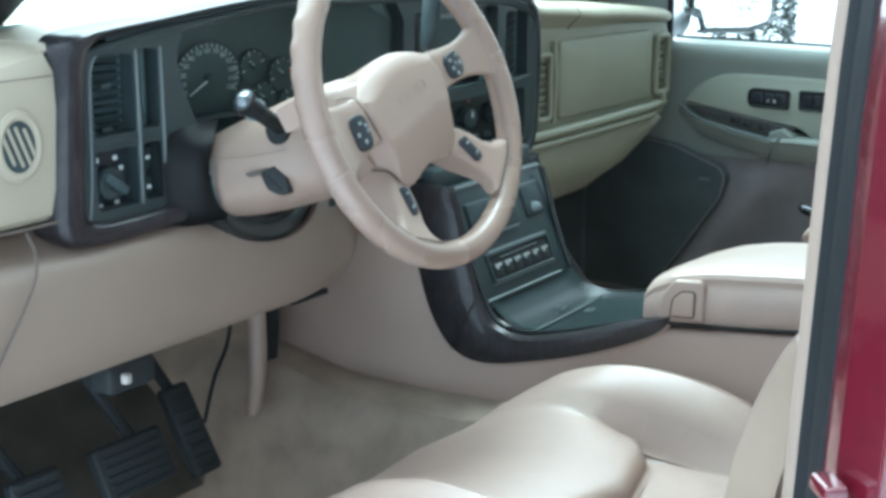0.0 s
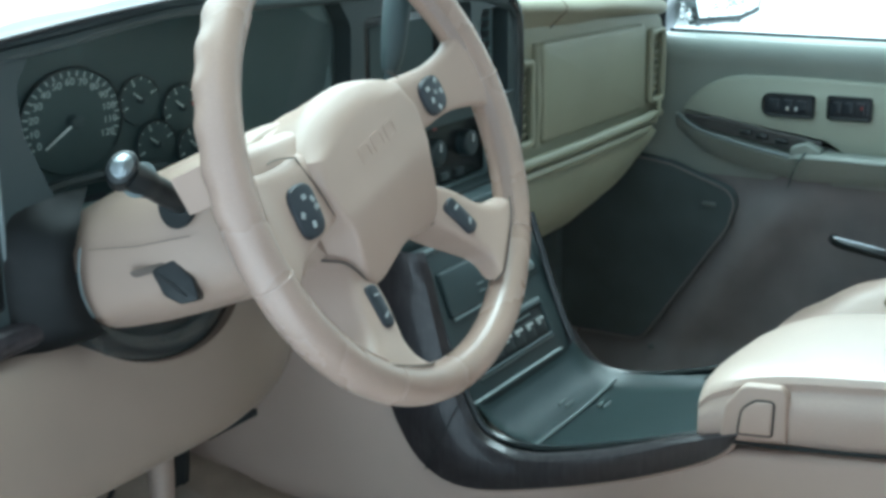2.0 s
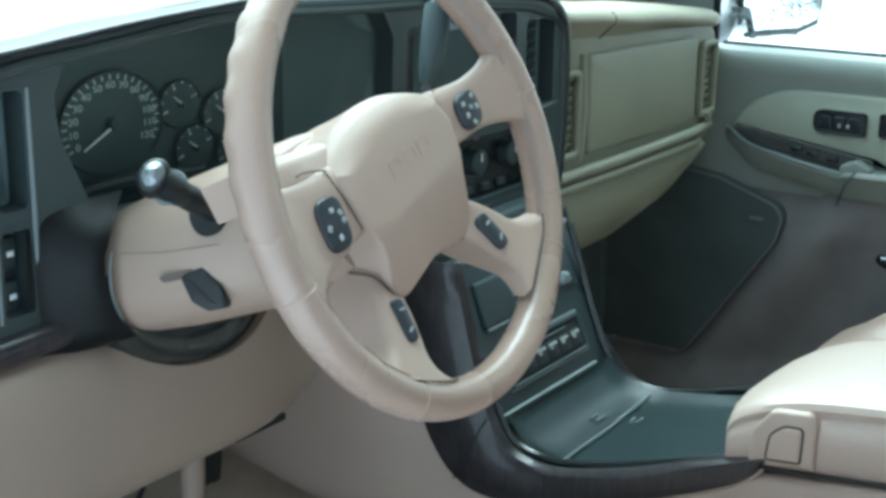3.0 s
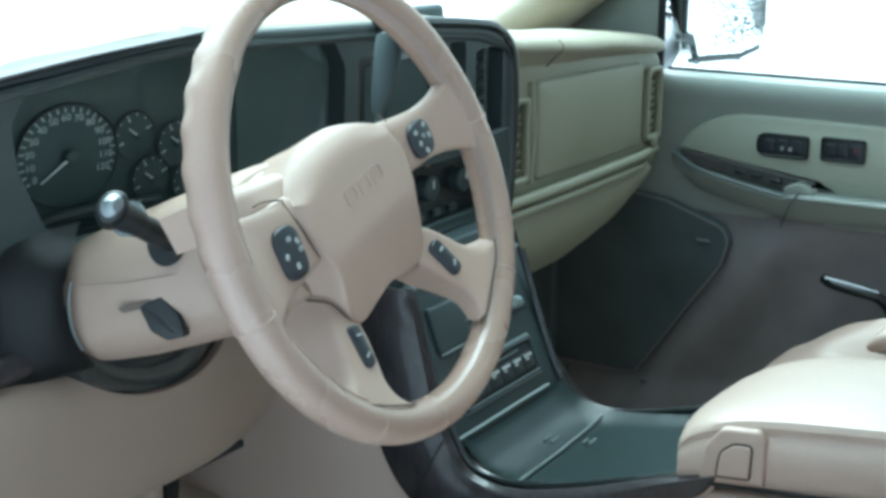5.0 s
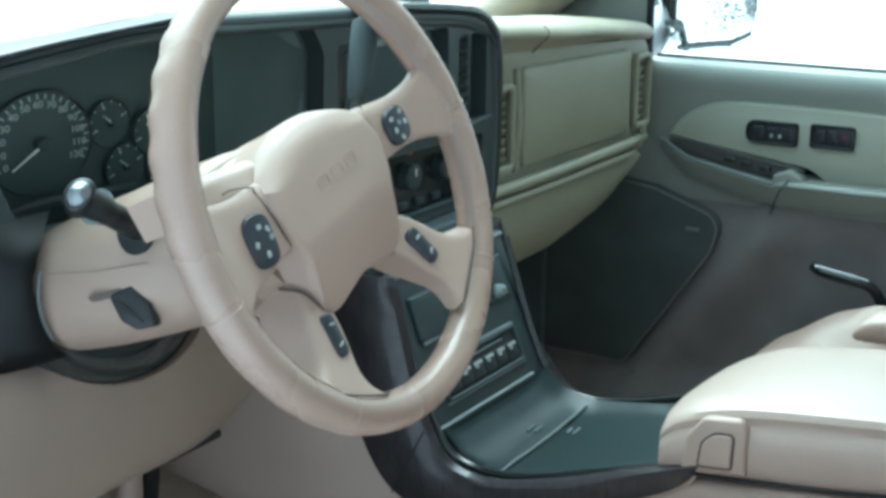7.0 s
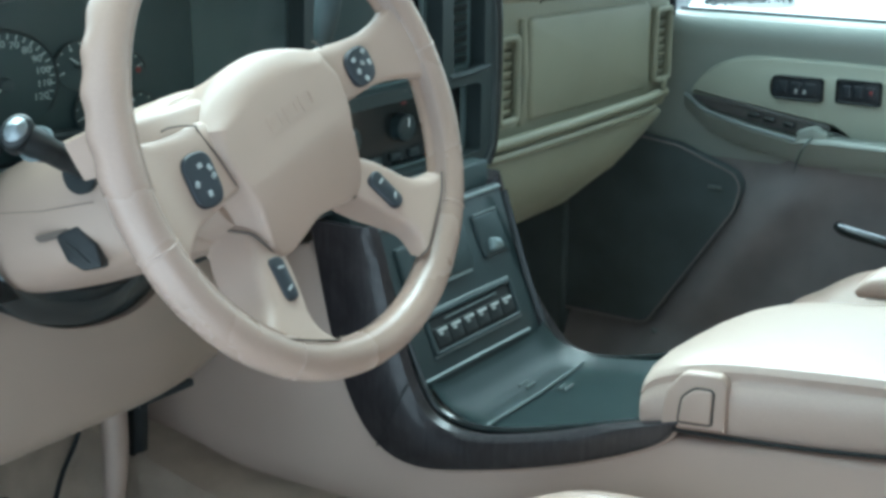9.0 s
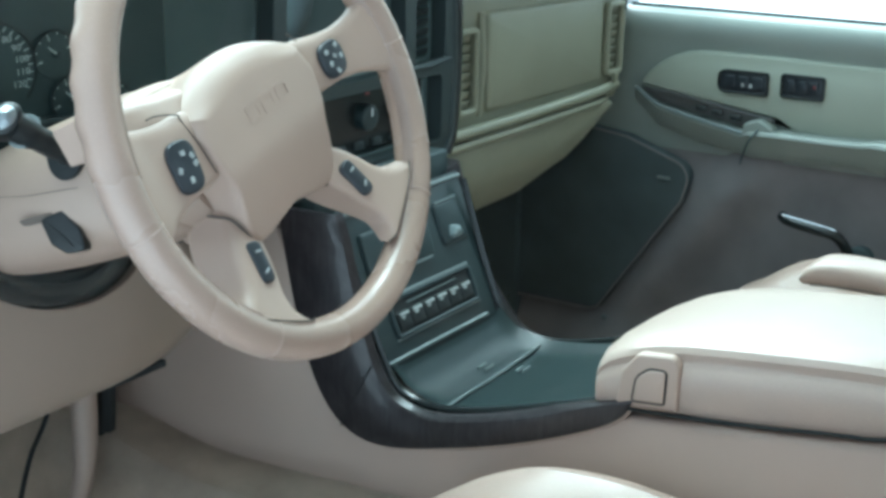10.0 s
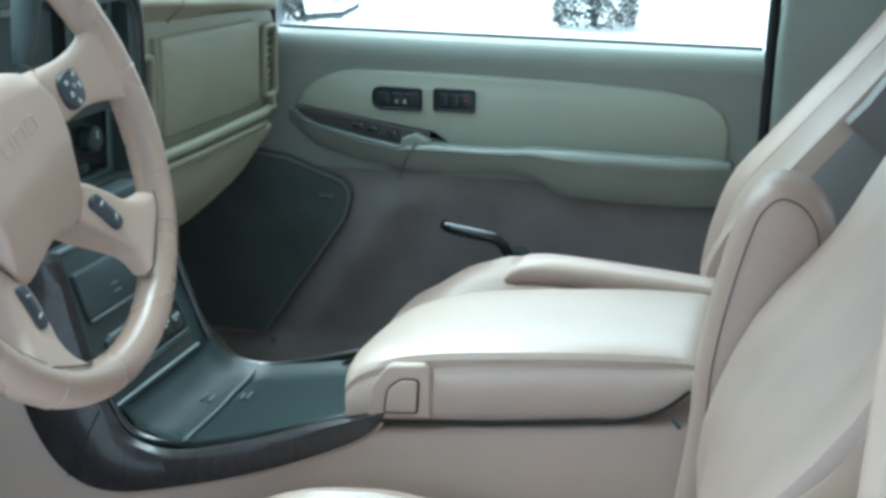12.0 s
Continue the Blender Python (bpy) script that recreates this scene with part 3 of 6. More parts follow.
    outline += [V(p) for p in ((0.170, 1.242), (0.174, 1.150), (0.168, 1.070), (0.150, 1.048), (-0.17, 1.050), (-0.25, 1.055), (-0.32, 1.046), (-0.40, 1.030), (-0.47, 1.036), (-0.525, 1.062), (-0.553, 1.087), (-0.65, 1.086), (-0.700, 1.088), (-0.714, 1.105), (-0.714, 1.25))]
    outline = outline[::-1]
    cluster = rounded([(-0.528, 1.150), (-0.20, 1.130), (-0.165, 1.15), (-0.160, 1.265), (-0.180, 1.2925), (-0.40, 1.2995), (-0.48, 1.2955), (-0.552, 1.2875), (-0.570, 1.262), (-0.566, 1.228), (-0.548, 1.190)], 0.02)
    left_vent = rounded(rect(0.056, 0.082, -0.660, 1.2235), [0.004, 0.004, 0.006, 0.016])
    slot = rounded(rect(0.025, 0.084, -0.610, 1.2255), 0.005)
    lights = rounded(rect(0.056, 0.062, -0.660, 1.137), 0.005)
    dimmer = rounded(rect(0.026, 0.062, -0.610, 1.138), 0.005)
    radio = rounded(rect(0.205, 0.112, -0.036, 1.214), 0.008)
    rvent = rounded(rect(0.062, 0.100, 0.119, 1.208), 0.008)
    hvac = rounded(rect(0.270, 0.078, 0.008, 1.105), 0.008)
    face = facing_driver(0, 0.200, 0)
    bm = holed(outline, [cluster, left_vent, slot, lights, dimmer, radio, rvent, hvac], 0.020, face)
    part("surround_face", bm, CHARCOAL, s, bevel=0.004, bevel_segments=3)
    # rounded frame line round the whole surround
    ring = [V((p.x, 0.181, p.y)) for p in inset(outline, 0.002)]
    part("rolled_edge", tube(ring, 0.0050, 8, closed=True, up=(0, 1, 0)), CHARCOAL, s)
    rim_path = curve([(-0.113, 0.178, 1.298), (-0.033, 0.178, 1.297), (0.093, 0.178, 1.286), (0.133, 0.178, 1.277), (0.158, 0.178, 1.261), (0.172, 0.179, 1.234), (0.176, 0.180, 1.149), (0.170, 0.181, 1.075), (0.160, 0.183, 1.046)], 40)
    part("gloss_rim", tube(rim_path, 0.0062, 10), BLACK_GLOSS, s, "gloss black rounded rim")
    # wood-look frame: round the left end, thin along top and bottom
    outer = curve([(-0.36, 1.3165), (-0.50, 1.3080), (-0.60, 1.2995), (-0.67, 1.2945), (-0.703, 1.2905), (-0.722, 1.2835), (-0.7315, 1.267), (-0.736, 1.230), (-0.740, 1.185), (-0.7445, 1.135), (-0.7475, 1.106), (-0.743, 1.088), (-0.728, 1.0765), (-0.700, 1.0715), (-0.673, 1.0705), (-0.630, 1.0712), (-0.592, 1.0725), (-0.575, 1.0733), (-0.560, 1.0742)], 76)
    inner = curve([(-0.36, 1.3120), (-0.50, 1.3020), (-0.60, 1.2915), (-0.655, 1.2855), (-0.677, 1.2815), (-0.690, 1.2735), (-0.6965, 1.257), (-0.7005, 1.228), (-0.7035, 1.188), (-0.7065, 1.140), (-0.7075, 1.116), (-0.705, 1.104), (-0.698, 1.0975), (-0.680, 1.0945), (-0.665, 1.0940), (-0.630, 1.0945), (-0.592, 1.0965), (-0.578, 1.0978), (-0.565, 1.0992)], 76)
    rings = []
    for o, i in zip(outer, inner):
        row = [(o.x, 0.214, o.y)]
        for k, y in ((0.0, 0.192), (0.04, 0.182), (0.12, 0.1745), (0.28, 0.1705), (0.55, 0.1695), (0.82, 0.1715), (0.95, 0.1755), (1.0, 0.1800)):
            p = o.lerp(i, k)
            row.append((p.x, y, p.y))
        row.append((i.x, 0.214, i.y))
        rings.append(row)
    part("wood_frame", skin(rings), WOOD, s, "glossy dark wood-look frame at the dashboard's end")
    # dark underside of the hood over the gauges
    hl = sheet(lambda u, v: V((-0.60 + 0.76 * u, 0.196 + 0.11 * v, hood(-0.60 + 0.76 * u) - 0.0135 - 0.012 * v)), 30, 4, 0.003)
    part("hood_liner", hl, LINER, s)
    # back wall closing every opening
    part("backing", box(-0.73, 0.15, 0.300, 0.306, 1.05, 1.29), LINER, s, smooth=False)
    part("opening_liner", holed([(x * 1.0, y) for x, y in inset(outline, 0.003)], [cluster, left_vent, slot, lights, dimmer, radio, rvent, hvac], 0.0, facing_driver(0, 0.205, 0), back=-0.085), LINER, s, smooth=False)

    # left vent with slats and tabs
    for i in range(9):
        z = 1.184 + 0.079 * (i + 0.5) / 9
        b = plate(rounded(rect(0.055, 0.006), 0.0015), 0.002, 0.0008)
        b.transform(Matrix.Translation((-0.660, 0.202, z)) @ pose(0, 0, 0, 90 + 20))
        part("vent_slat", b, STACK, s)
    for z in (1.232, 1.186):
        part("vent_tab", plate(rounded(rect(0.014, 0.006), 0.002), 0.005, 0.0015, facing_driver(-0.660, 0.195, z)), CHARCOAL, s)
    for x in (-0.6275, -0.5930):
        part("trim_bar", tube([(x, 0.182, 1.104), (x, 0.181, 1.170), (x, 0.182, 1.268)], 0.0026, 8), TRIM_EDGE, s)
    part("trim_bar", tube([(-0.690, 0.182, 1.175), (-0.64, 0.181, 1.1755), (-0.5935, 0.182, 1.177)], 0.0022, 8), CHARCOAL, s)
    bead = curve([(-0.700, 0.181, 1.100), (-0.695, 0.181, 1.14), (-0.6925, 0.181, 1.20), (-0.690, 0.181, 1.245), (-0.682, 0.181, 1.264), (-0.660, 0.181, 1.276), (-0.60, 0.181, 1.284)], 30)
    part("inner_bead", tube(bead, 0.0018, 8), TRIM_EDGE, s)
    # light switch
    part("switch_panel", plate(rounded(rect(0.056, 0.062), 0.004), 0.002, 0.001, facing_driver(-0.660, 0.200, 1.134)), SWITCH, s)
    k = part("headlight_knob", plate(circle(0.018, 20), 0.012, 0.004, facing_driver(-0.662, 0.198, 1.131)), CHARCOAL, s)
    b = plate(rounded(rect(0.034, 0.010), 0.004), 0.010, 0.003, facing_driver(-0.662, 0.187, 1.131) @ pose(0, 0, 0, 0, 0, -35))
    part("knob_grip", b, DARK, k)
    for a, r in ((150, 0.026), (115, 0.027), (180, 0.026), (60, 0.028), (30, 0.025), (-60, 0.027), (-110, 0.026)):
        x, z = -0.662 + r * math.cos(radians(a)), 1.131 + r * math.sin(radians(a))
        part("marking", plate(rounded(rect(0.006, 0.005), 0.001), 0.0008, 0.0003, facing_driver(x, 0.1978, z)), WHITE_MARK, s)
    part("zero_mark", tube([(-0.688 + 0.004 * math.cos(q), 0.1973, 1.131 + 0.006 * math.sin(q)) for q in [i * 0.5236 for i in range(12)]], 0.0009, 6, closed=True, up=(0, 1, 0)), WHITE_MARK, s)
    part("dimmer_panel", plate(rounded(rect(0.024, 0.064), 0.004), 0.002, 0.001, facing_driver(-0.610, 0.200, 1.138)), SWITCH, s)
    for z in (1.150, 1.118):
        part("rocker", plate(rounded(rect(0.018, 0.024), 0.003), 0.005, 0.002, facing_driver(-0.610, 0.198, z)), CHARCOAL, s)
        part("marking", plate(rect(0.006, 0.004), 0.0008, 0.0003, facing_driver(-0.607, 0.1925, z)), WHITE_MARK, s)

    # centre: head unit, right vent, climate panel
    part("head_unit", plate(rounded(rect(0.198, 0.106), 0.005), 0.010, 0.003, facing_driver(-0.036, 0.218, 1.214)), BLACK_GLOSS, s, "gloss black radio")
    for i in range(5):
        part("radio_button", plate(rounded(rect(0.010, 0.012), 0.002), 0.004, 0.001, facing_driver(-0.122, 0.209, 1.175 + 0.019 * i)), CHARCOAL, s)
        part("marking", plate(rect(0.005, 0.003), 0.0006, 0.0002, facing_driver(-0.122, 0.2049, 1.175 + 0.019 * i)), WHITE_MARK, s)
    part("radio_screen", plate(rounded(rect(0.12, 0.07), 0.004), 0.002, 0.001, facing_driver(-0.03, 0.2085, 1.220)), DIAL, s)
    for i in range(8):
        z = 1.162 + 0.092 * (i + 0.5) / 8
        b = plate(rounded(rect(0.060, 0.008), 0.0015), 0.002, 0.0008)
        b.transform(Matrix.Translation((0.119, 0.206, z)) @ pose(0, 0, 0, 90 + 20))
        part("vent_slat", b, CHARCOAL, s)
    part("vent_bar", tube([(0.080, 0.182, 1.156), (0.120, 0.181, 1.157), (0.162, 0.183, 1.160)], 0.004, 8), CHARCOAL, s)
    part("climate_panel", plate(rounded(rect(0.264, 0.072), 0.005), 0.006, 0.002, facing_driver(0.008, 0.212, 1.105)), BLACK_GLOSS, s, "gloss black climate control panel")
    for x in (-0.075, 0.020, 0.090):
        kb = part("climate_knob", plate(circle(0.015, 24), 0.014, 0.004, facing_driver(x, 0.206, 1.110)), STACK, s)
        part("knob_pointer", plate(rect(0.002, 0.009), 0.001, 0.0003, facing_driver(x, 0.1919, 1.116)), WHITE_MARK, kb)
    for i in range(6):
        part("climate_button", plate(rounded(rect(0.016, 0.009), 0.002), 0.004, 0.0015, facing_driver(-0.09 + 0.034 * i, 0.206, 1.078)), CHARCOAL, s)
    part("red_hot_mark", plate(rect(0.008, 0.003), 0.0006, 0.0002, facing_driver(0.030, 0.2058, 1.134)), RED_DIM, s)
    part("lower_lip", tube([(-0.16, 0.184, 1.058), (0.0, 0.181, 1.057), (0.13, 0.184, 1.057)], 0.005, 8), BLACK_GLOSS, s)

    # gauges
    c = thing("gauge_cluster", "black gauge cluster with white scales and needles", "gauge cluster")
    part("dial_plate", plate(rounded(rect(0.40, 0.20, -0.360, 1.195), 0.02), 0.004, 0.001, facing_driver(0, 0.264, 0)), DIAL, c)

    def gauge(cx, cz, r, a0, a1, ticks, numbers, at, squash=0.86):
        m = facing_driver(cx, 0.2585, cz) @ Matrix.Diagonal((1, squash, 1, 1))
        g = part("dial", plate(circle(r, 40), 0.002, 0.0008, m), DIAL, c)
        ringp = [m @ V((r * math.cos(q), r * math.sin(q), 0.003)) for q in [radians(a0 + 12 + (a1 - a0 - 24) * i / 30) for i in range(31)]]
        part("bezel_ring", tube(ringp, 0.0010, 6, up=(0, 1, 0)), CHARCOAL, g)
        for i in range(ticks):
            a = radians(a0 + (a1 - a0) * i / (ticks - 1))
            b = plate(rect(r * 0.10, 0.0016), 0.0006, 0.0002, m @ pose(0, 0, 0.002) @ Matrix.Rotation(a, 4, "Z") @ pose(r * 0.90, 0, 0))
            part("tick", b, DIM_MARK, g)
        for i, text in enumerate(numbers):
            a = radians(a0 + (a1 - a0) * i / (len(numbers) - 1))
            if text:
                cu = bpy.data.curves.new("number", "FONT")
                cu.body, cu.size, cu.extrude = text, r * 0.19, 0.0002
                cu.align_x, cu.align_y = "CENTER", "CENTER"
                tmp = bpy.data.objects.new("number", cu)
                me = bpy.data.meshes.new_from_object(tmp)
                bpy.data.objects.remove(tmp)
                weld = bmesh.new()
                weld.from_mesh(me)
                bmesh.ops.remove_doubles(weld, verts=weld.verts, dist=1e-5)
                weld.to_mesh(me)
                weld.free()
                me.materials.clear()
                me.materials.append(DIM_MARK)
                me.transform(m @ pose(r * 0.75 * math.cos(a), r * 0.75 * math.sin(a), 0.0025))
                ob = new("number", me)
                ob.parent = g
            else:
                part("tick", plate(rect(r * 0.16, 0.002), 0.0006, 0.0002, m @ pose(0, 0, 0.002) @ Matrix.Rotation(a, 4, "Z") @ pose(r * 0.72, 0, 0)), DIM_MARK, g)
        a = radians(at)
        small = r < 0.03
        tip = r * (0.60 if small else 0.74)
        part("needle", plate([(0, -0.0013), (tip, -0.0006), (tip, 0.0006), (0, 0.0013)], 0.0012, 0.0004, m @ pose(0, 0, 0.006) @ Matrix.Rotation(a, 4, "Z")), DIM_MARK if small else WHITE_MARK, g)
        part("needle_hub", plate(circle(r * 0.13, 14), 0.009, 0.002, m), DARK, g)
        return g
    gauge(-0.446, 1.213, 0.056, 207, -27, 25, [str(10 * i) for i in range(13)], 213, 0.76)
    gauge(-0.368, 1.219, 0.024, 200, 20, 7, ["", "", ""], 140)
    gauge(-0.351, 1.178, 0.024, 200, 20, 7, ["", "", ""], 140)
    gauge(-0.316, 1.205, 0.024, 200, 20, 7, ["", "", ""], 140)
    gauge(-0.302, 1.168, 0.022, 200, 20, 7, ["", "", ""], 140)
    part("warning_lamp", plate(circle(0.003, 10), 0.001, 0.0003, facing_driver(-0.300, 0.256, 1.207)), RED_DIM, c)
    part("readout", plate(rounded(rect(0.07, 0.018), 0.004), 0.001, 0.0005, facing_driver(-0.45, 0.257, 1.140)), SWITCH, c)
    part("cluster_step", tube(curve([(-0.515, 0.250, 1.160), (-0.475, 0.243, 1.168), (-0.42, 0.243, 1.167), (-0.35, 0.250, 1.160)], 14), 0.005, 8), CHARCOAL, c)

    # rounded inner corner at the cluster's far end
    corner = sheet(lambda u, v: V((-0.1615 - 0.085 * (1 - math.cos(u * math.pi / 2)), 0.203 + 0.0585 * math.sin(u * math.pi / 2), 1.136 + 0.154 * v)), 18, 4, 0.002)
    part("inner_corner", corner, LINER, c)
    lens = sheet(lambda u, v: V((-0.555 + 0.390 * u, 0.244 - 0.034 * v + 0.010 * (2 * u - 1) ** 2, 1.150 + 0.136 * v)), 16, 8, 0.002)
    ob = part("cluster_lens", lens, LENS_CLEAR, c, "clear slightly hazy instrument lens")
    ob.visible_shadow = False
    part("cluster_rib", tube(curve([(-0.543, 0.224, 1.238), (-0.537, 0.221, 1.222), (-0.528, 0.220, 1.203), (-0.519, 0.220, 1.182), (-0.512, 0.222, 1.160)], 14), 0.0014, 6), TRIM_EDGE, c)
    # left end and knee panel
    prof_k = [(0.222, 1.092), (0.198, 1.078), (0.178, 1.070), (0.163, 1.052), (0.153, 1.010), (0.148, 0.975), (0.152, 0.952), (0.170, 0.942), (0.30, 0.950), (0.40, 0.98), (0.40, 1.06)]
    rings = []
    face_k = [V(p) for p in curve([V(q) for q in prof_k[:8]], 26)] + [V(p) for p in prof_k[8:]]

    def below(z):
        """The panel's face from height z downwards, in 24 even steps."""
        pts = [p for p in face_k[:26]]
        k = next((i for i, p in enumerate(pts) if p.y <= z), 0)
        if k:
            a, b = pts[k - 1], pts[k]
            pts = [a.lerp(b, (a.y - z) / max(1e-6, a.y - b.y))] + pts[k:]
        run = [0.0]
        for p, q in zip(pts, pts[1:]):
            run.append(run[-1] + (q - p).length)
        out = []
        for j in range(25):
            want = run[-1] * j / 24
            i = next((n for n in range(1, len(run)) if run[n] >= want - 1e-9), len(run) - 1)
            out.append(pts[i - 1].lerp(pts[i], (want - run[i - 1]) / max(1e-9, run[i] - run[i - 1])))
        return out
    for i in range(171):
        x = -0.868 + 0.682 * i / 170
        away = (x + 0.436) / 0.124
        rim_z = 1.120 - 0.091 * (1 - away * away) ** 0.5 if abs(away) < 1 else 1.2
        far = max(0, (x + 0.42) / 0.24)
        row = below(min(rim_z, 1.0919))
        row = [V((row[0].x + 0.05, row[0].y - 0.012)), V((row[0].x + 0.006, row[0].y + 0.0006))] + row + face_k[26:]
        rings.append([(x, p.x + 0.10 * far ** 2, p.y + 0.006 * far) for p in row])
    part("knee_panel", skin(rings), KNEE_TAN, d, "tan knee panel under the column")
    part("knee_under", box(-0.40, -0.335, 0.172, 0.205, 0.937, 0.943), RECESS, d, smooth=False)
    # end cap with the round vent, and the small side panel below
    rings = []
    for x, k in ((-0.733, 0.0), (-0.80, 0.0), (-0.845, 0.004), (-0.866, 0.016), (-0.876, 0.04)):
        z = hood(x) - 0.3 * k
        prof = [(0.30, 1.108), (0.190 + k, 1.108), (0.183 + k, 1.114), (0.180 + k, 1.14), (0.180 + k, 1.22), (0.184 + k, z - 0.022), (0.196 + k, z - 0.006), (0.23 + k, z + 0.002), (0.32, z + 0.004), (0.46, z - 0.018), (0.62, z - 0.05), (0.86, 1.175), (0.86, 1.12)]
        rings.append([(x, a, b) for a, b in prof])
    part("end_cap", skin(rings), TAN, d, "light tan dashboard end cap")
    part("cap_seam", tube([(-0.736, 0.178, 1.107), (-0.80, 0.178, 1.107), (-0.866, 0.190, 1.107)], 0.0018, 6), BROWN_GAP, d)
    part("cap_line", tube([(-0.738, 0.1795, 1.252), (-0.80, 0.1795, 1.252), (-0.862, 0.190, 1.252)], 0.0008, 6), BROWN_GAP, d)
    seam = curve([(-0.786, 0.174, 1.104), (-0.789, 0.158, 1.085), (-0.798, 0.1515, 1.062), (-0.818, 0.148, 1.035), (-0.845, 0.146, 1.000), (-0.866, 0.146, 0.97)], 18)
    part("cover_seam", tube(seam, 0.0016, 6), BROWN_GAP, d)
    m = facing_driver(-0.783, 0.181, 1.188)
    rim_ = part("round_vent", tube([m @ V((0.024 * math.cos(q), 0.030 * math.sin(q), 0.0)) for q in [2 * math.pi * i / 32 for i in range(32)]], 0.0055, 8, closed=True, up=(0, 1, 0)), TAN, d, "round tan side vent")
    part("vent_hole", plate(circle(0.022, 24, ry=0.028), 0.0015, 0.0005, m @ pose(0, 0, 0.0006)), DARK, rim_)
    for i in range(4):
        part("slat", plate(rounded(rect(0.0035, 0.046 - 0.006 * abs(i - 1.5)), 0.001), 0.003, 0.001, m @ pose(-0.0135 + 0.009 * i, 0, 0.001, 0, 0, 22)), TAN, rim_)


build_dash()

# ---- steering wheel and column ----
TILT = radians(19.8)
WHEEL = axes((-0.3965, 0.0, 1.197), (1, 0, 0), (0, math.sin(TILT), math.cos(TILT)))
TURNED = WHEEL @ Matrix.Rotation(radians(16), 4, "Z")


def build_wheel():
    w = thing("steering_wheel", "tan leather steering wheel turned a little counterclockwise", "steering wheel")
    R, r = 0.1715, 0.0148
    n, seg = 200, 28
    # rim, slightly oval, with finger bumps near the top and thicker grips
    rings = []
    for i in range(n):
        a = 2 * math.pi * i / n
        deg = math.degrees(a) % 360
        bump = 0.0
        for lo, hi in ((100, 172), (8, 80)):
            if lo < deg < hi:
                bump = 0.0008 * math.sin((deg - lo) / (hi - lo) * math.pi * 16) * min(1, (deg - lo) / 8, (hi - deg) / 8)
        row = []
        for s in range(seg):
            q = 2 * math.pi * s / seg
            out = math.cos(q)
            rr = r + 1.5 * bump * max(0.0, out) * max(0.0, min(1.0, 0.6 - 1.2 * math.sin(q))) + 0.0002 * noise.noise(V((a * 6, q, 0)))
            row.append(V(((R + rr * out) * math.cos(a), (R + rr * out) * math.sin(a), 0.011 + rr * 1.05 * math.sin(q))))
        rings.append(row)
    rings.append(rings[0])
    bm = skin(rings, caps=False)
    bmesh.ops.remove_doubles(bm, verts=bm.verts, dist=1e-6)
    bm.transform(TURNED)
    rim = part("rim", bm, LEATHER_WHEEL, w, "smooth tan leather-wrapped rim")
    # stitched seams round the rim
    for deg in (-3, 183, 228, 312):
        a = radians(deg)
        ringp = [TURNED @ V(((R + (r + 0.0002) * math.cos(q)) * math.cos(a), (R + (r + 0.0002) * math.cos(q)) * math.sin(a), 0.011 + (r + 0.0007) * math.sin(q))) for q in [2 * math.pi * k / 20 for k in range(20)]]
        part("seam", tube(ringp, 0.0007, 6, closed=True), HUB_TAN, rim)
    # lacing on the inner side of the lower right and upper right
    for lo, hi in ((-48, -6), (8, 62), (188, 224), (118, 172)):
        k = int((hi - lo) * 1.05)
        bm = bmesh.new()
        for i in range(k):
            a = radians(lo + (hi - lo) * i / k)
            p = [TURNED @ V(((R + (r + 0.0006) * math.cos(q)) * math.cos(a + o), (R + (r + 0.0006) * math.cos(q)) * math.sin(a + o), 0.011 + (r + 0.0006) * math.sin(q))) for q, o in ((radians(140), -0.008), (radians(155), 0.0), (radians(172), 0.008))]
            tube(p, 0.0011, 5, bm=bm)
        tagged(part("stitching", bm, LEATHER, rim), kind="stuff")

    # airbag cover: an X-shaped shield, its four corners reaching to the spokes, rolled back along the top
    half = [(0.0, 0.0610), (0.028, 0.0580), (0.054, 0.0490), (0.0730, 0.0400), (0.0775, 0.0345), (0.0745, 0.0210), (0.0722, 0.0060), (0.0695, -0.0090), (0.0640, -0.0270), (0.0630, -0.0460), (0.0615, -0.0610), (0.0570, -0.0700), (0.0500, -0.0750), (0.0380, -0.0755), (0.0180, -0.0715), (0.0, -0.0685)]
    mid = -0.007
    ctrl = [(mid + x, y) for x, y in half] + [(mid - x, y) for x, y in half[-2:0:-1]]
    cover = [V((p.x, p.y)) for p in curve([V((x, y, 0)) for x, y in ctrl[::-1]], 260, closed=True)]

    def crown(x, y):
        # soft roll over the upper edge, tight rolls at the seams, the lower corners falling back
        d = min((V((x, y)) - p).length for p in cover)
        r = lerp(y, [(0.012, 0.0035), (0.038, 0.0240)])
        roll = r - max(0.0, r * r - max(0.0, r - d) ** 2) ** 0.5
        fall = max(0.0, -0.012 - y)
        z = 0.0125 + 0.0024 * (1 - min(1.0, ((x - mid) / 0.10) ** 2)) * (1 - min(1.0, (y / 0.08) ** 2))
        return z - roll - 0.34 * fall * fall / (fall + 0.022)
    centre = V((mid, -0.004))
    flank = [lerp(p.y, [(0.0, -0.004), (0.036, 0.012)]) if abs(p.x - mid) > 0.03 else -0.002 for p in cover]
    rings = [[(p.x + g * (1 if p.x > mid else -1), p.y - lerp(abs(p.x - mid), [(0.045, 0.0050), (0.070, 0.0)]) * (p.y > 0.03), -0.040) for p, g in zip(cover, flank)], [(p.x, p.y, crown(p.x, p.y) - 0.010) for p in inset(cover, 0.0005)]]
    for k in range(27):
        t = 1 - (k / 26.6) ** 1.35
        rings.append([(q.x, q.y, crown(q.x, q.y)) for q in [centre.lerp(p, t) for p in cover]])
    bm = skin(rings)
    bm.transform(TURNED)
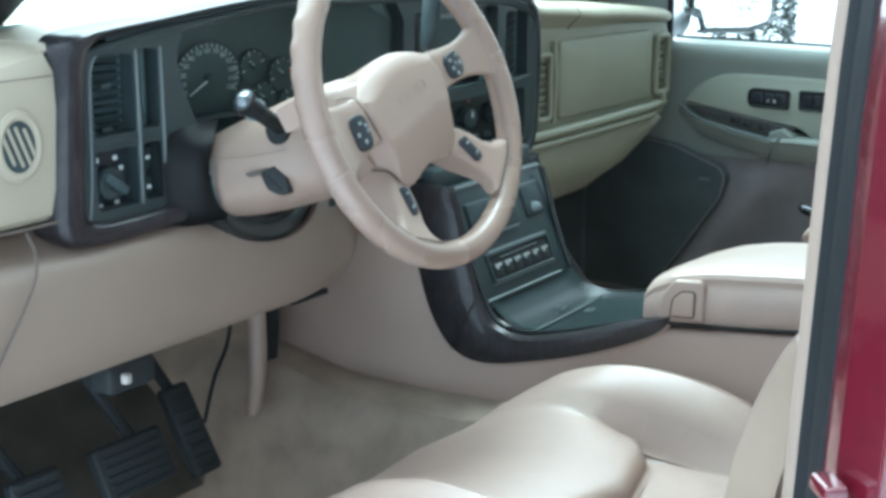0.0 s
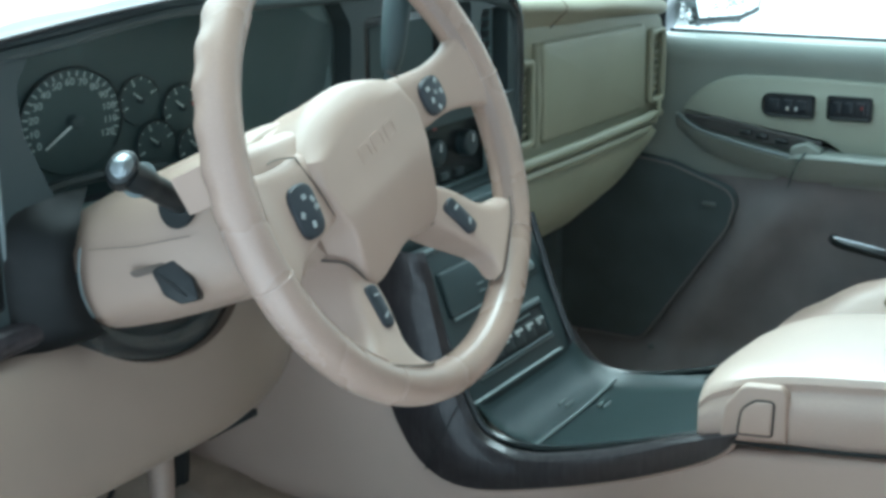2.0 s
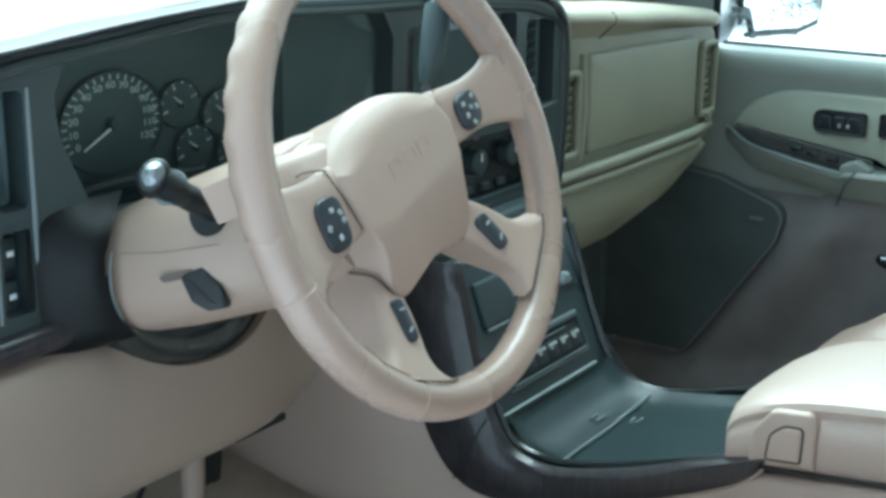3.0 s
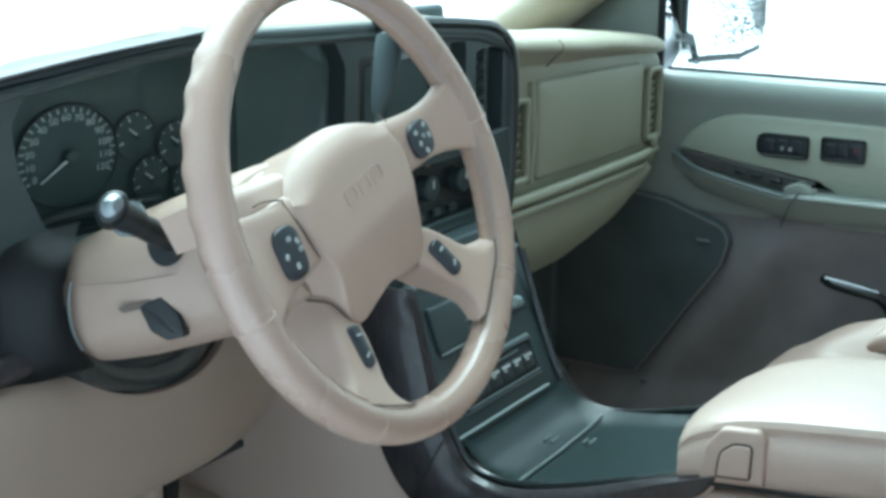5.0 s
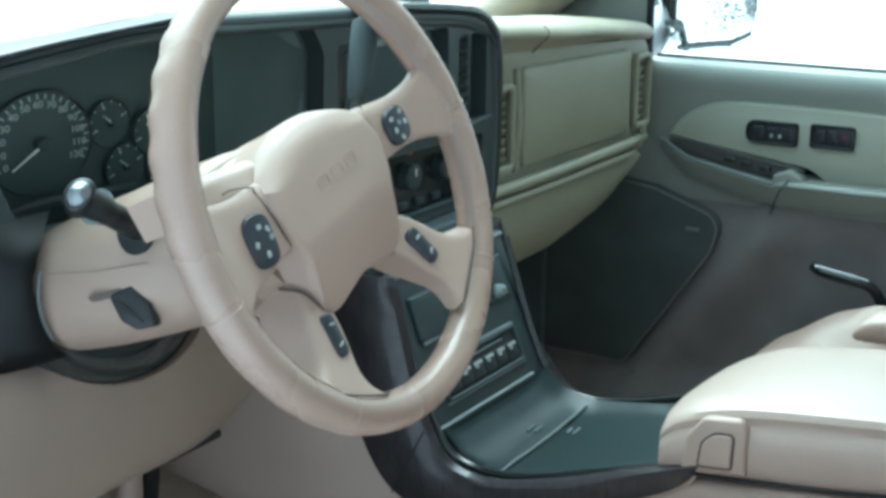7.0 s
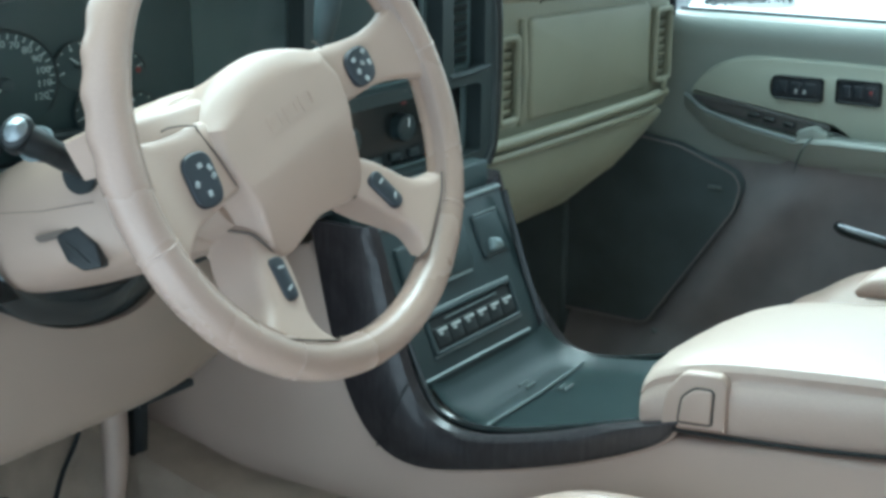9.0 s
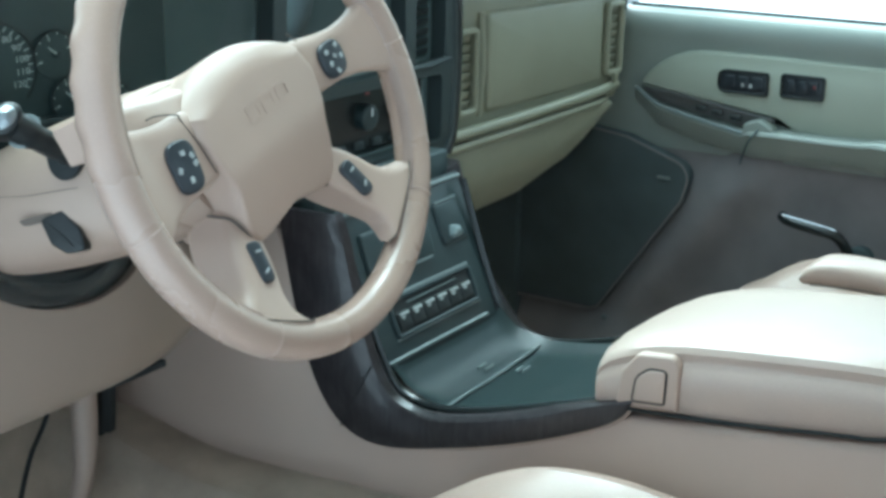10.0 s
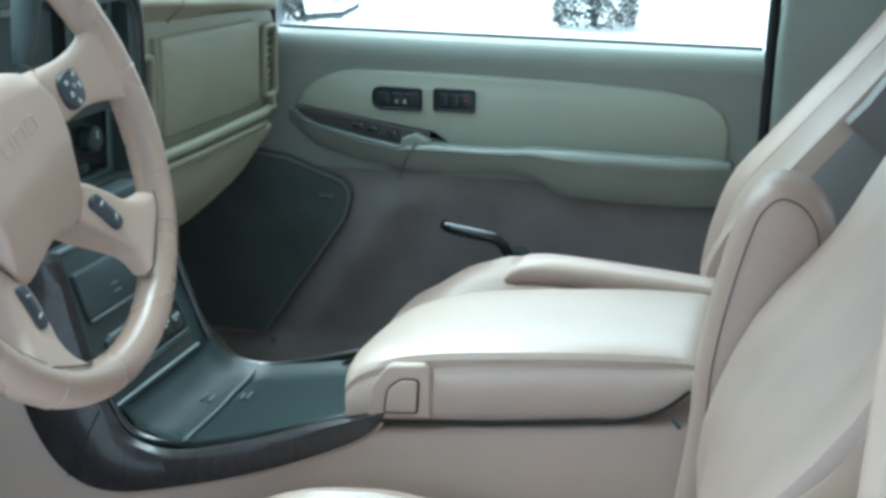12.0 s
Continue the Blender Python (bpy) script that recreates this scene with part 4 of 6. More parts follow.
    part("airbag_cover", bm, HUB_TAN, w, "matt tan airbag cover")
    # body of the hub behind the cover
    rings = [[(p.x, p.y * (0.91 if p.y > 0 else 1.0), z) for p in inset(cover, g)] for z, g in ((-0.086, 0.022), (-0.078, 0.010), (-0.064, 0.0030), (-0.046, 0.0010), (-0.028, 0.0025), (-0.016, 0.006))]
    bm = skin(rings)
    bm.transform(TURNED)
    part("hub_back", bm, HUB_TAN, w)
    # upper spokes: broad plates that carry the switch pads
    for sx, rows in ((1, ((0.050, 0.042, -0.010, 0.004, -0.034), (0.074, 0.0385, -0.011, 0.0085, -0.030), (0.104, 0.0325, -0.013, 0.0095, -0.022), (0.126, 0.030, -0.018, 0.0115, -0.012), (0.145, 0.033, -0.026, 0.016, -0.002), (0.162, 0.040, -0.036, 0.020, 0.002))),
                     (-1, ((0.060, 0.042, -0.012, 0.0050, -0.038), (0.084, 0.047, -0.0135, 0.0080, -0.034), (0.105, 0.050, -0.015, 0.0095, -0.026), (0.130, 0.054, -0.018, 0.0110, -0.014), (0.150, 0.060, -0.025, 0.016, -0.002), (0.168, 0.066, -0.035, 0.020, 0.002)))):
        ctrl = []
        for x, top, bot, zf, zb in rows:
            sec = rounded([(bot + 0.006, zb), (top - 0.004, zb), (top, zf), (bot, zf)], [0.004, 0.004, 0.016, 0.0055], 5)
            ctrl.append([(sx * x, p.x, p.y) for p in sec])
        fine = [curve([V(r[k]) for r in ctrl], 22) for k in range(len(ctrl[0]))]
        bm = skin([[f[i] for f in fine] for i in range(22)])
        bm.transform(TURNED)
        part("upper_spoke", bm, HUB_TAN, w)
    # shoulder between the cover's rolled top, the left spoke and the rim
    ctrl = []
    for x, top, zf, sy, sz in ((-0.026, 0.0380, -0.008, 0.0470, -0.026), (-0.046, 0.0395, -0.005, 0.0530, -0.022), (-0.064, 0.0410, -0.002, 0.0575, -0.0205), (-0.085, 0.0440, 0.0025, 0.0620, -0.019), (-0.108, 0.0480, 0.0050, 0.0675, -0.014), (-0.130, 0.0515, 0.0075, 0.0720, -0.009), (-0.148, 0.0560, 0.0100, 0.0755, -0.003)):
        sec = rounded([(top - 0.008, zf - 0.004), (top - 0.001, zf - 0.0005), (sy - 0.004, sz + 0.014), (sy, sz), (sy - 0.004, -0.046), (top - 0.012, -0.046)], [0.001, 0.003, 0.010, 0.006, 0.003, 0.001], 4)
        ctrl.append([(x, p.x, p.y) for p in sec])
    fine = [curve([V(r[k]) for r in ctrl], 20) for k in range(len(ctrl[0]))]
    bm = skin([[f[i] for f in fine] for i in range(20)])
    bm.transform(TURNED)
    part("hub_shoulder", bm, HUB_TAN, w)
    # lower spokes: deep ribs that come out from under the cover and flare into the rim
    for sx in (1, -1):
        ctrl = []
        for (ax, ay), (bx, by), zf, zb in (((0.036, -0.056), (0.056, -0.036), -0.012, -0.050), ((0.047, -0.074), (0.068, -0.048), -0.005, -0.050), ((0.055, -0.088), (0.080, -0.060), 0.002, -0.046), ((0.062, -0.102), (0.090, -0.073), 0.0065, -0.038), ((0.0695, -0.116), (0.100, -0.088), 0.0115, -0.026), ((0.0705, -0.129), (0.115, -0.098), 0.0165, -0.010), ((0.062, -0.143), (0.134, -0.101), 0.0195, 0.002)):
            A, B = V((mid + sx * ax, ay)), V((mid + sx * bx, by))
            d = (B - A)
            L = d.length
            sec = rounded([(0.004, zb), (L + 0.004, zb), (L, zf), (0, zf)], [0.004, 0.004, 0.013, 0.006], 5)
            ctrl.append([(A.x + d.x / L * p.x, A.y + d.y / L * p.x, p.y) for p in sec])
        fine = [curve([V(r[k]) for r in ctrl], 26) for k in range(len(ctrl[0]))]
        bm = skin([[f[i] for f in fine] for i in range(26)])
        bm.transform(TURNED)
        part("lower_spoke", bm, HUB_TAN, w)
        # stitched joint where the spoke's cover meets the rim leather
        joint = curve([(mid + sx * x, y, z) for x, y, z in ((0.059, -0.1415, 0.016), (0.070, -0.138, 0.0215), (0.090, -0.126, 0.0225), (0.112, -0.111, 0.0225), (0.127, -0.1005, 0.019))], 16)
        part("spoke_joint", tube([TURNED @ p for p in joint], 0.0008, 6), BROWN_GAP, w)
    # dark gap along the cover's left and right seams, and the notch above each lower spoke
    for sx in (1, -1):
        pts = [V((mid + sx * x, y)) for x, y in ((0.0770, 0.0440), (0.0785, 0.0360), (0.0757, 0.0210), (0.0734, 0.0060), (0.0712, -0.0080))]
        z = (0.0050, 0.0072, 0.0084, 0.0082, 0.0072) if sx < 0 else (0.0, 0.0050, 0.0060, 0.0062, 0.0055)
        path = curve([TURNED @ V((p.x, p.y, h)) for p, h in zip(pts, z)], 20)[:20 if sx < 0 else 6]
        if sx < 0:
            path = curve([TURNED @ V(p) for p in ((mid - 0.108, 0.0520, 0.0070), (mid - 0.097, 0.0505, 0.0065))] + path[1:], 30)
        part("cover_gap", tube(path, 0.0007 if sx < 0 else 0.0006, 6), BROWN_GAP, w)
        pts = curve([(mid + sx * x, y, z) for x, y, z in ((0.0655, -0.040, -0.028), (0.0655, -0.046, -0.010), (0.0642, -0.056, -0.0035), (0.0605, -0.066, -0.0035), (0.054, -0.0735, -0.0045), (0.0475, -0.0770, -0.008))], 18)
        part("cover_gap", tube([TURNED @ p for p in pts], 0.0011, 6), BROWN_GAP, w)
    # four switch pads
    for sx, cx, cy, wd, ht, ang, kind in ((-1, -0.1080, 0.0105, 0.0290, 0.039, -8, 4), (1, 0.0965, 0.0080, 0.032, 0.030, 2, 6), (-1, -0.0800, -0.083, 0.0150, 0.034, -18, 2), (1, 0.064, -0.085, 0.0155, 0.034, 12, 2)):
        m = TURNED @ pose(cx, cy, 0.0085 if kind > 2 else 0.0030, 0 if kind > 2 else -14, 0, ang)
        o = rounded([(-wd / 2 * (1.0 if sx > 0 else 0.85), -ht / 2), (wd / 2 * (0.85 if sx > 0 else 1.0), -ht / 2), (wd / 2, ht / 2), (-wd / 2, ht / 2)], min(wd, ht) * 0.42)
        pad = part("switch_pad", plate(o, 0.0050, 0.002, m, dome=0.001), SWITCH, w, "blue-black rubber switch pad")
        if kind == 2:
            spots = ((0, 0.008), (0, -0.008))
        elif kind == 4:
            spots = ((0, 0.010), (0.009, 0.0), (-0.008, -0.001), (0, -0.010), (0.008, 0.006))
        else:
            spots = ((-0.008, 0.008), (0.007, 0.009), (-0.008, -0.002), (0.008, -0.001), (-0.003, -0.010), (0.0, 0.002))
        for k, (x, y) in enumerate(spots):
            b = plate(rounded(rect(0.0045 if kind > 2 else 0.006, 0.0035 if kind > 2 else 0.0018), 0.0006), 0.0010, 0.0003, m @ pose(x, y, 0.0055, 0, 0, 30 * k))
            part("marking", b, MARK_AND_GLINT, pad)
    # embossed emblem: three plain shapes
    for x, wd in ((-0.022, 0.0135), (-0.002, 0.0140), (0.018, 0.0135)):
        o = rounded(rect(wd + 0.002, 0.0135), 0.003)
        b = holed(o, [inset(o, 0.0024)], 0.0009, TURNED @ pose(x, 0.013, 0.0144), back=-0.002)
        part("emblem_bar", b, HUB_TAN, w)


def build_column():
    c = thing("steering_column", "tan plastic steering column shroud with stalk and lever", "steering column")
    # shroud: rounded sections along the column, growing towards the dashboard
    secs = []
    ax0, ax1 = V((-0.3965, 0.018, 1.176)), V((-0.3965, 0.205, 1.108))
    for t, wd, up, dn in ((0.0, 0.070, 0.052, 0.052), (0.10, 0.090, 0.058, 0.055), (0.20, 0.110, 0.062, 0.058), (0.34, 0.1265, 0.060, 0.0595), (0.5, 0.136, 0.057, 0.0600), (0.7, 0.144, 0.054, 0.0600), (0.85, 0.148, 0.050, 0.058), (1.0, 0.148, 0.045, 0.056)):
        o = ax0.lerp(ax1, t)
        row = []
        for k in range(48):
            q = 2 * math.pi * k / 48
            cs, sn = math.cos(q), math.sin(q)
            px = wd * math.copysign(abs(cs) ** (0.45 if sn > 0 else 0.58), cs)
            pz = up * sn ** 0.85 if sn > 0 else -dn * abs(sn) ** 0.72
            row.append((o.x + px, o.y + pz * math.sin(TILT), o.z + pz * math.cos(TILT)))
        secs.append(row)
    fine = [curve([V(r[k]) for r in secs], 30) for k in range(48)]
    secs = [[f[i] for f in fine] for i in range(30)]
    part("shroud", skin(secs), COLUMN_TAN, c, "tan plastic column shroud")
    # collar at the wheel end
    rings = []
    for k, grow in ((4, 0.0), (4.2, 0.0018), (5, 0.0026), (6.4, 0.0026), (7.2, 0.0016), (7.5, 0.0)):
        i = int(k)
        row = [f[i].lerp(f[i + 1], k - i) for f in fine]
        mid = sum(row, V((0, 0, 0))) / len(row)
        rings.append([p + (p - mid).normalized() * grow for p in row])
    part("collar", skin(rings, caps=False), COLUMN_TAN, c)
    # tilt lever on the left; a brown wedge paints the shade in its recess's top
    m = axes((-0.5260, 0.0835, 1.1225), (0.45, -0.88, 0.1), (0.22, 0.15, 1))
    hollow = plate(rounded([(-0.0345, 0.0112), (0.0005, 0.0182), (0.0050, 0.0100), (-0.0120, 0.0100), (-0.0300, 0.0070)], [0.002, 0.003, 0.003, 0.004, 0.003]), 0.0016, 0.0006, m, back=-0.01)
    part("hollow_shade", hollow, BROWN_GAP, c)
    lev = plate(rounded([(-0.0175, 0.0110), (0.0002, 0.0178), (0.0062, 0.0105), (0.0138, 0.0030), (0.0180, -0.0130), (0.0040, -0.0152), (-0.0080, -0.0080)], [0.004, 0.002, 0.003, 0.004, 0.003, 0.006, 0.008]), 0.0034, 0.0016, m, back=-0.01, dome=0.0012)
    part("tilt_lever", lev, STALK, c, "black tilt lever in its recess")
    part("lever_ridge", tube([m @ V(p) for p in ((-0.0120, 0.0085, 0.0036), (-0.002, 0.0005, 0.0044), (0.0090, -0.0100, 0.0036))], [0.0010, 0.0016, 0.0010], 8), STALK, c)
    # parting line along the shroud's side
    part("shroud_seam", tube([(-0.5435, 0.150, 1.143), (-0.5355, 0.11, 1.149), (-0.5205, 0.072, 1.158)], 0.0003, 6), BROWN_GAP, c)
    # turn stalk out of a dark hole
    hole = axes((-0.5235, 0.081, 1.1795), (0.35, -0.93, 0), (0.1, 0.04, 1))
    part("stalk_hole", plate(circle(0.0130, 24, ry=0.0165), 0.0012, 0.0005, hole, back=-0.01), RECESS, c)
    st = part("turn_stalk", tube(curve([(-0.512, 0.080, 1.177), (-0.538, 0.078, 1.192), (-0.558, 0.078, 1.204), (-0.570, 0.080, 1.212)], 14), [0.0085] * 4 + [0.0092] * 4 + [0.0108] * 6, 16), STALK, c)
    mt = axes((-0.574, 0.080, 1.2155), (0.62, -0.55, 0.2), (0.35, 0.35, 0.87))
    part("stalk_tip", plate(circle(0.0118, 24), 0.006, 0.004, mt, back=-0.012), STALK, st, "black stalk end")
    part("tip_lens", plate(circle(0.0086, 24), 0.0082, 0.003, mt, back=0.0, dome=0.0025), LENS, st, "shiny grey stalk button")
    part("collar", tube([V((-0.560, 0.079, 1.2055)) + (V((0.62, -0.55, 0.2)).normalized() * math.cos(q) + V((0.35, 0.35, 0.87)).normalized() * math.sin(q)) * 0.0108 for q in [2 * math.pi * i / 20 for i in range(20)]], 0.0016, 6, closed=True), TRIM_EDGE, st)
    # rubber boot in the dashboard's cut-out
    rings = []
    for y, k, dz in ((0.260, 1.03, 0.0), (0.176, 1.0, 0.0), (0.163, 0.96, 0.002), (0.160, 0.88, 0.005), (0.164, 0.80, 0.009), (0.157, 0.72, 0.012), (0.166, 0.60, 0.016), (0.18, 0.4, 0.02)):
        rings.append([(-0.438 + 0.122 * k * math.cos(q), y + 0.03 * max(0, math.cos(q)) ** 2, 1.118 + dz + (0.098 if math.sin(q) < 0 else 0.008) * k * math.sin(q)) for q in [2 * math.pi * i / 40 for i in range(40)]])
    part("boot", skin(rings), BLACK_GLOSS, c, "black rubber column boot")
    reach = [(1.066, -0.512), (1.077, -0.530), (1.087, -0.540), (1.110, -0.551), (1.127, -0.5555), (1.142, -0.5555), (1.155, -0.549), (1.168, -0.534), (1.182, -0.505)]

    def flare(u, v):
        z = 1.068 + 0.112 * v
        x = -0.602 + (lerp(z, reach) + 0.602) * u
        top = 1 - max(0.0, (v - 0.72) / 0.28) ** 2
        low = 1 - max(0.0, (0.12 - v) / 0.12) ** 2
        return V((x, 0.1815 - 0.029 * (u * u * (3 - 2 * u)) * top * (0.6 + 0.4 * low), z))
    part("column_bezel", sheet(flare, 14, 18, 0.012), STALK, c, "black panel flaring out beside the column")
    arc = [(-0.442 - 0.110 * math.cos(radians(a)), 0.152, 1.126 - 0.080 * math.sin(radians(a))) for a in range(-14, 30, 4)]
    part("bright_edge", tube(arc, 0.0009, 6), TRIM_EDGE, c)
    # gear lever on the right of the column
    lever = thing("gear_lever", "grey-black column gear lever behind the wheel", "gear lever")
    part("stem", tube(curve([(-0.318, 0.060, 1.190), (-0.297, 0.052, 1.222), (-0.288, 0.052, 1.250)], 8), 0.0055, 10), DARK, lever)
    part("knob", tube(curve([(-0.290, 0.052, 1.246), (-0.284, 0.053, 1.262), (-0.276, 0.055, 1.285), (-0.268, 0.057, 1.306), (-0.266, 0.058, 1.311)], 12), [0.0065, 0.008, 0.0092, 0.010, 0.0106, 0.011, 0.0114, 0.0116, 0.0116, 0.0112, 0.009, 0.004], 14), DARK, lever)


build_wheel()
build_column()

# ---- centre console ----
def build_console():
    c = thing("center_console", "tan centre console with dark tray and wood trim", "console")
    # main body: sides in tan, a section for each y
    rings = []
    for y, w, top, bot in ((0.46, 0.160, 0.93, 0.70), (0.30, 0.152, 0.99, 0.70), (0.20, 0.140, 1.02, 0.70), (0.165, 0.135, 0.95, 0.70), (0.12, 0.131, 0.87, 0.70), (0.06, 0.129, 0.838, 0.73), (0.0, 0.128, 0.838, 0.745), (-0.10, 0.127, 0.860, 0.765), (-0.17, 0.126, 0.892, 0.790), (-0.20, 0.125, 0.903, 0.797), (-0.36, 0.125, 0.922, 0.832), (-0.44, 0.125, 0.934, 0.850), (-0.50, 0.125, 0.945, 0.858), (-0.56, 0.12, 0.94, 0.86)):
        sec = rounded([(-w - 0.012, bot), (w + 0.012, bot), (w, top), (-w, top)], [0, 0, 0.008, 0.008], 3)
        rings.append([(p.x, y, p.y) for p in sec])
    part("body", skin(rings), CONSOLE_TAN, c, "tan moulded console body")
    part("plinth", box(-0.122, 0.122, -0.56, -0.20, 0.60, 0.86), DOOR_CARPET, c, smooth=False)
    # wood swoop on the left and right cheeks: from the dashboard down and along to the lid
    lower = curve([(0.196, 1.045), (0.186, 0.990), (0.169, 0.912), (0.148, 0.855), (0.116, 0.818), (0.066, 0.808), (-0.02, 0.828), (-0.100, 0.855), (-0.165, 0.884), (-0.192, 0.902), (-0.203, 0.920)], 44)
    upper = curve([(0.122, 1.045), (0.113, 1.020), (0.104, 0.985), (0.092, 0.940), (0.077, 0.897), (0.058, 0.868), (0.030, 0.857), (-0.009, 0.860), (-0.077, 0.879), (-0.140, 0.903), (-0.203, 0.923)], 44)
    girth = [(-0.2, 0.124), (0.0, 0.128), (0.12, 0.131), (0.22, 0.138)]
    for sx in (-1, 1):
        rings = []
        for (ly, lz), (uy, uz) in zip(lower, upper):
            back = 0.026 * max(0.0, min(1.0, (uz - 0.88) / 0.08)) if sx > 0 else 0.0
            a, b = V((ly, lz)), V((uy + back, uz))
            row = []
            for k, dx in ((0.0, 0.002), (0.03, 0.008), (0.30, 0.0105), (0.80, 0.0100), (0.94, 0.0060), (1.0, -0.0020)):
                p = a.lerp(b, k)
                row.append((sx * (lerp(p.x, girth) + dx), p.x, p.y))
            # the inner cheek turns in towards the stack and the tray
            tall = max(0.0, min(1.0, (b.y - 0.865) / 0.06))
            wide = lerp(b.x, girth)
            row.append((sx * (wide - 0.010), b.x + 0.006 * tall, b.y - 0.006))
            row.append((sx * (wide - 0.020), b.x + 0.045 * tall, b.y - 0.016))
            row.append((sx * (wide - 0.022), a.x, a.y))
            rings.append(row)
        part("wood_trim", skin(rings), WOOD, c, "glossy dark wood-look trim")
        a, b = V(lower[17]), V(upper[17])
        across = [a.lerp(b, k) for k in (0.02, 0.2, 0.4, 0.6, 0.8, 0.95)]
        part("trim_joint", tube([(sx * (lerp(p.x, girth) + 0.0104), p.x, p.y) for p in across], 0.0007, 6), RECESS, c)
        edge = [(sx * (lerp(p.x, girth) + 0.002), p.x, p.y - 0.001) for p in [V(q) for q in lower]]
        part("trim_lip", tube(edge, 0.0025, 6), CONSOLE_TAN, c)
    # tray: flat bed, sweeping up to the stack
    prof = [(-0.200, 0.896), (-0.14, 0.880), (-0.07, 0.864), (-0.01, 0.853), (0.022, 0.851), (0.050, 0.858), (0.068, 0.872), (0.074, 0.880)]
    P = curve([V((a, b)) for a, b in prof], 28)
    bm = sheet(lambda u, v: V(((2 * u - 1) * lerp(P[min(27, int(round(v * 27)))].x, [(-0.2, 0.112), (0.0, 0.116), (0.08, 0.110)]), P[min(27, int(round(v * 27)))].x, P[min(27, int(round(v * 27)))].y + 0.010 * abs(2 * u - 1) ** 10)), 16, 27, 0.01)
    part("tray", bm, TRAY, c, "dark grey rubber-lined tray")
    part("tray_seam", tube([(-0.106, 0.012, 0.8542), (0.0, 0.014, 0.8532), (0.104, 0.018, 0.8550)], 0.0017, 6), TRIM_EDGE, c)
    for x0, x1, y, z in ((0.002, 0.020, 0.038, 0.8558), (0.004, 0.024, 0.031, 0.8545), (0.022, 0.037, 0.002, 0.8540), (0.022, 0.041, -0.005, 0.8545)):
        part("tray_mark", tube([(x0, y, z), (x1, y + 0.001, z)], 0.0014, 6), TRIM_EDGE, c)
    for sx in (-1, 1):
        pts = curve([(sx * 0.119, 0.134, 1.03), (sx * 0.117, 0.107, 0.955), (sx * 0.116, 0.084, 0.900), (sx * 0.116, 0.062, 0.868), (sx * 0.117, 0.032, 0.858), (sx * 0.118, -0.012, 0.861), (sx * 0.117, -0.08, 0.879), (sx * 0.113, -0.195, 0.917)], 30)
        part("tray_edge", tube(pts, 0.0042, 8), BLACK_GLOSS, c)

    # lower stack: sloping face between dashboard and tray
    A, B = V((0.0, 0.150, 1.036)), V((0.0, 0.080, 0.882))
    up = (A - B).normalized()
    m = axes(B, (1, 0, 0), up)
    H = (A - B).length
    part("stack_face", plate(rounded([(-0.108, -0.006), (0.108, -0.006), (0.128, H), (-0.128, H)], 0.004), 0.002, 0.001, m, back=-0.05), STACK, c, "dark charcoal lower stack face")
    for v, x0, x1, r in ((0.003, -0.112, 0.088, 0.0022), (0.021, -0.082, 0.082, 0.0014), (0.066, -0.070, 0.082, 0.0016), (H - 0.006, -0.112, 0.126, 0.0030)):
        part("strip", tube([m @ V((x0, v, 0.003)), m @ V(((x0 + x1) / 2, v + 0.0005, 0.004)), m @ V((x1, v, 0.003))], r, 8), TRIM_EDGE, c)
    # row of six keys in a recessed frame
    part("key_frame", holed(rounded(rect(0.164, 0.043, 0.001, 0.0435), 0.005), [rounded(rect(0.154, 0.034, 0.001, 0.0430), 0.003)], 0.006, m, back=0.001), STACK, c, bevel=0.0015)
    part("key_line", tube([m @ V((-0.048, 0.0545, 0.0045)), m @ V((0.050, 0.0555, 0.0045))], 0.0008, 6), TRIM_EDGE, c)
    part("key_bed", plate(rect(0.154, 0.034, 0.001, 0.0430), 0.0028, 0.0005, m), RECESS, c)
    for i in range(6):
        x = -0.0605 + 0.0247 * i
        k = part("key", plate(rounded(rect(0.0235, 0.020, x, 0.0385), 0.002), 0.0055, 0.0015, m), RECESS, c)
        part("key_cap", plate(rounded(rect(0.0165, 0.0034, x + 0.001, 0.0452), 0.001), 0.0066, 0.0005, m, back=0.004), MARK_AND_GLINT, k, "pale worn key marking")
        part("key_stem", plate(rounded([(x - 0.005, 0.0402), (x - 0.001, 0.0398), (x + 0.002, 0.0430), (x - 0.006, 0.0430)], 0.0008), 0.0064, 0.0004, m, back=0.004), MARK_AND_GLINT, k)
    # ash tray door and right-hand socket cover
    ash = part("ash_tray_door", plate(rounded([(-0.092, 0.090), (0.028, 0.090), (0.036, 0.139), (-0.088, 0.139)], 0.005), 0.007, 0.003, m), STACK, c)
    for dy in (0.004, -0.004):
        part("marking", plate(rect(0.014, 0.0016, -0.024, 0.107 + dy), 0.0080, 0.0003, m, back=0.006), TRIM_EDGE, ash)
    part("ash_tray_lip", tube([m @ V((-0.090, 0.0885, 0.006)), m @ V((0.022, 0.0890, 0.006))], 0.0014, 6), TRIM_EDGE, ash)
    sock = part("socket_cover", plate(rounded(rect(0.050, 0.048, 0.079, 0.117), 0.005), 0.006, 0.003, m), STACK, c)
    part("cover_edge", tube([m @ V((0.057, 0.142, 0.005)), m @ V((0.103, 0.1425, 0.005))], 0.0012, 6), TRIM_EDGE, sock)
    part("thumb_tab", plate(rounded([(0.062, 0.098), (0.088, 0.098), (0.085, 0.110), (0.070, 0.114)], 0.005), 0.013, 0.005, m), TAB, sock)
    # bridge to the upper stack
    part("upper_bridge", plate(rounded(rect(0.25, 0.03, 0.0, 1.046), 0.004), 0.014, 0.003, facing_driver(0, 0.172, 0), back=-0.05), DARK, c)

    # lid with padded top, latch
    lid = part("lid", lid_mesh(), LID, c, "pale tan padded armrest lid")
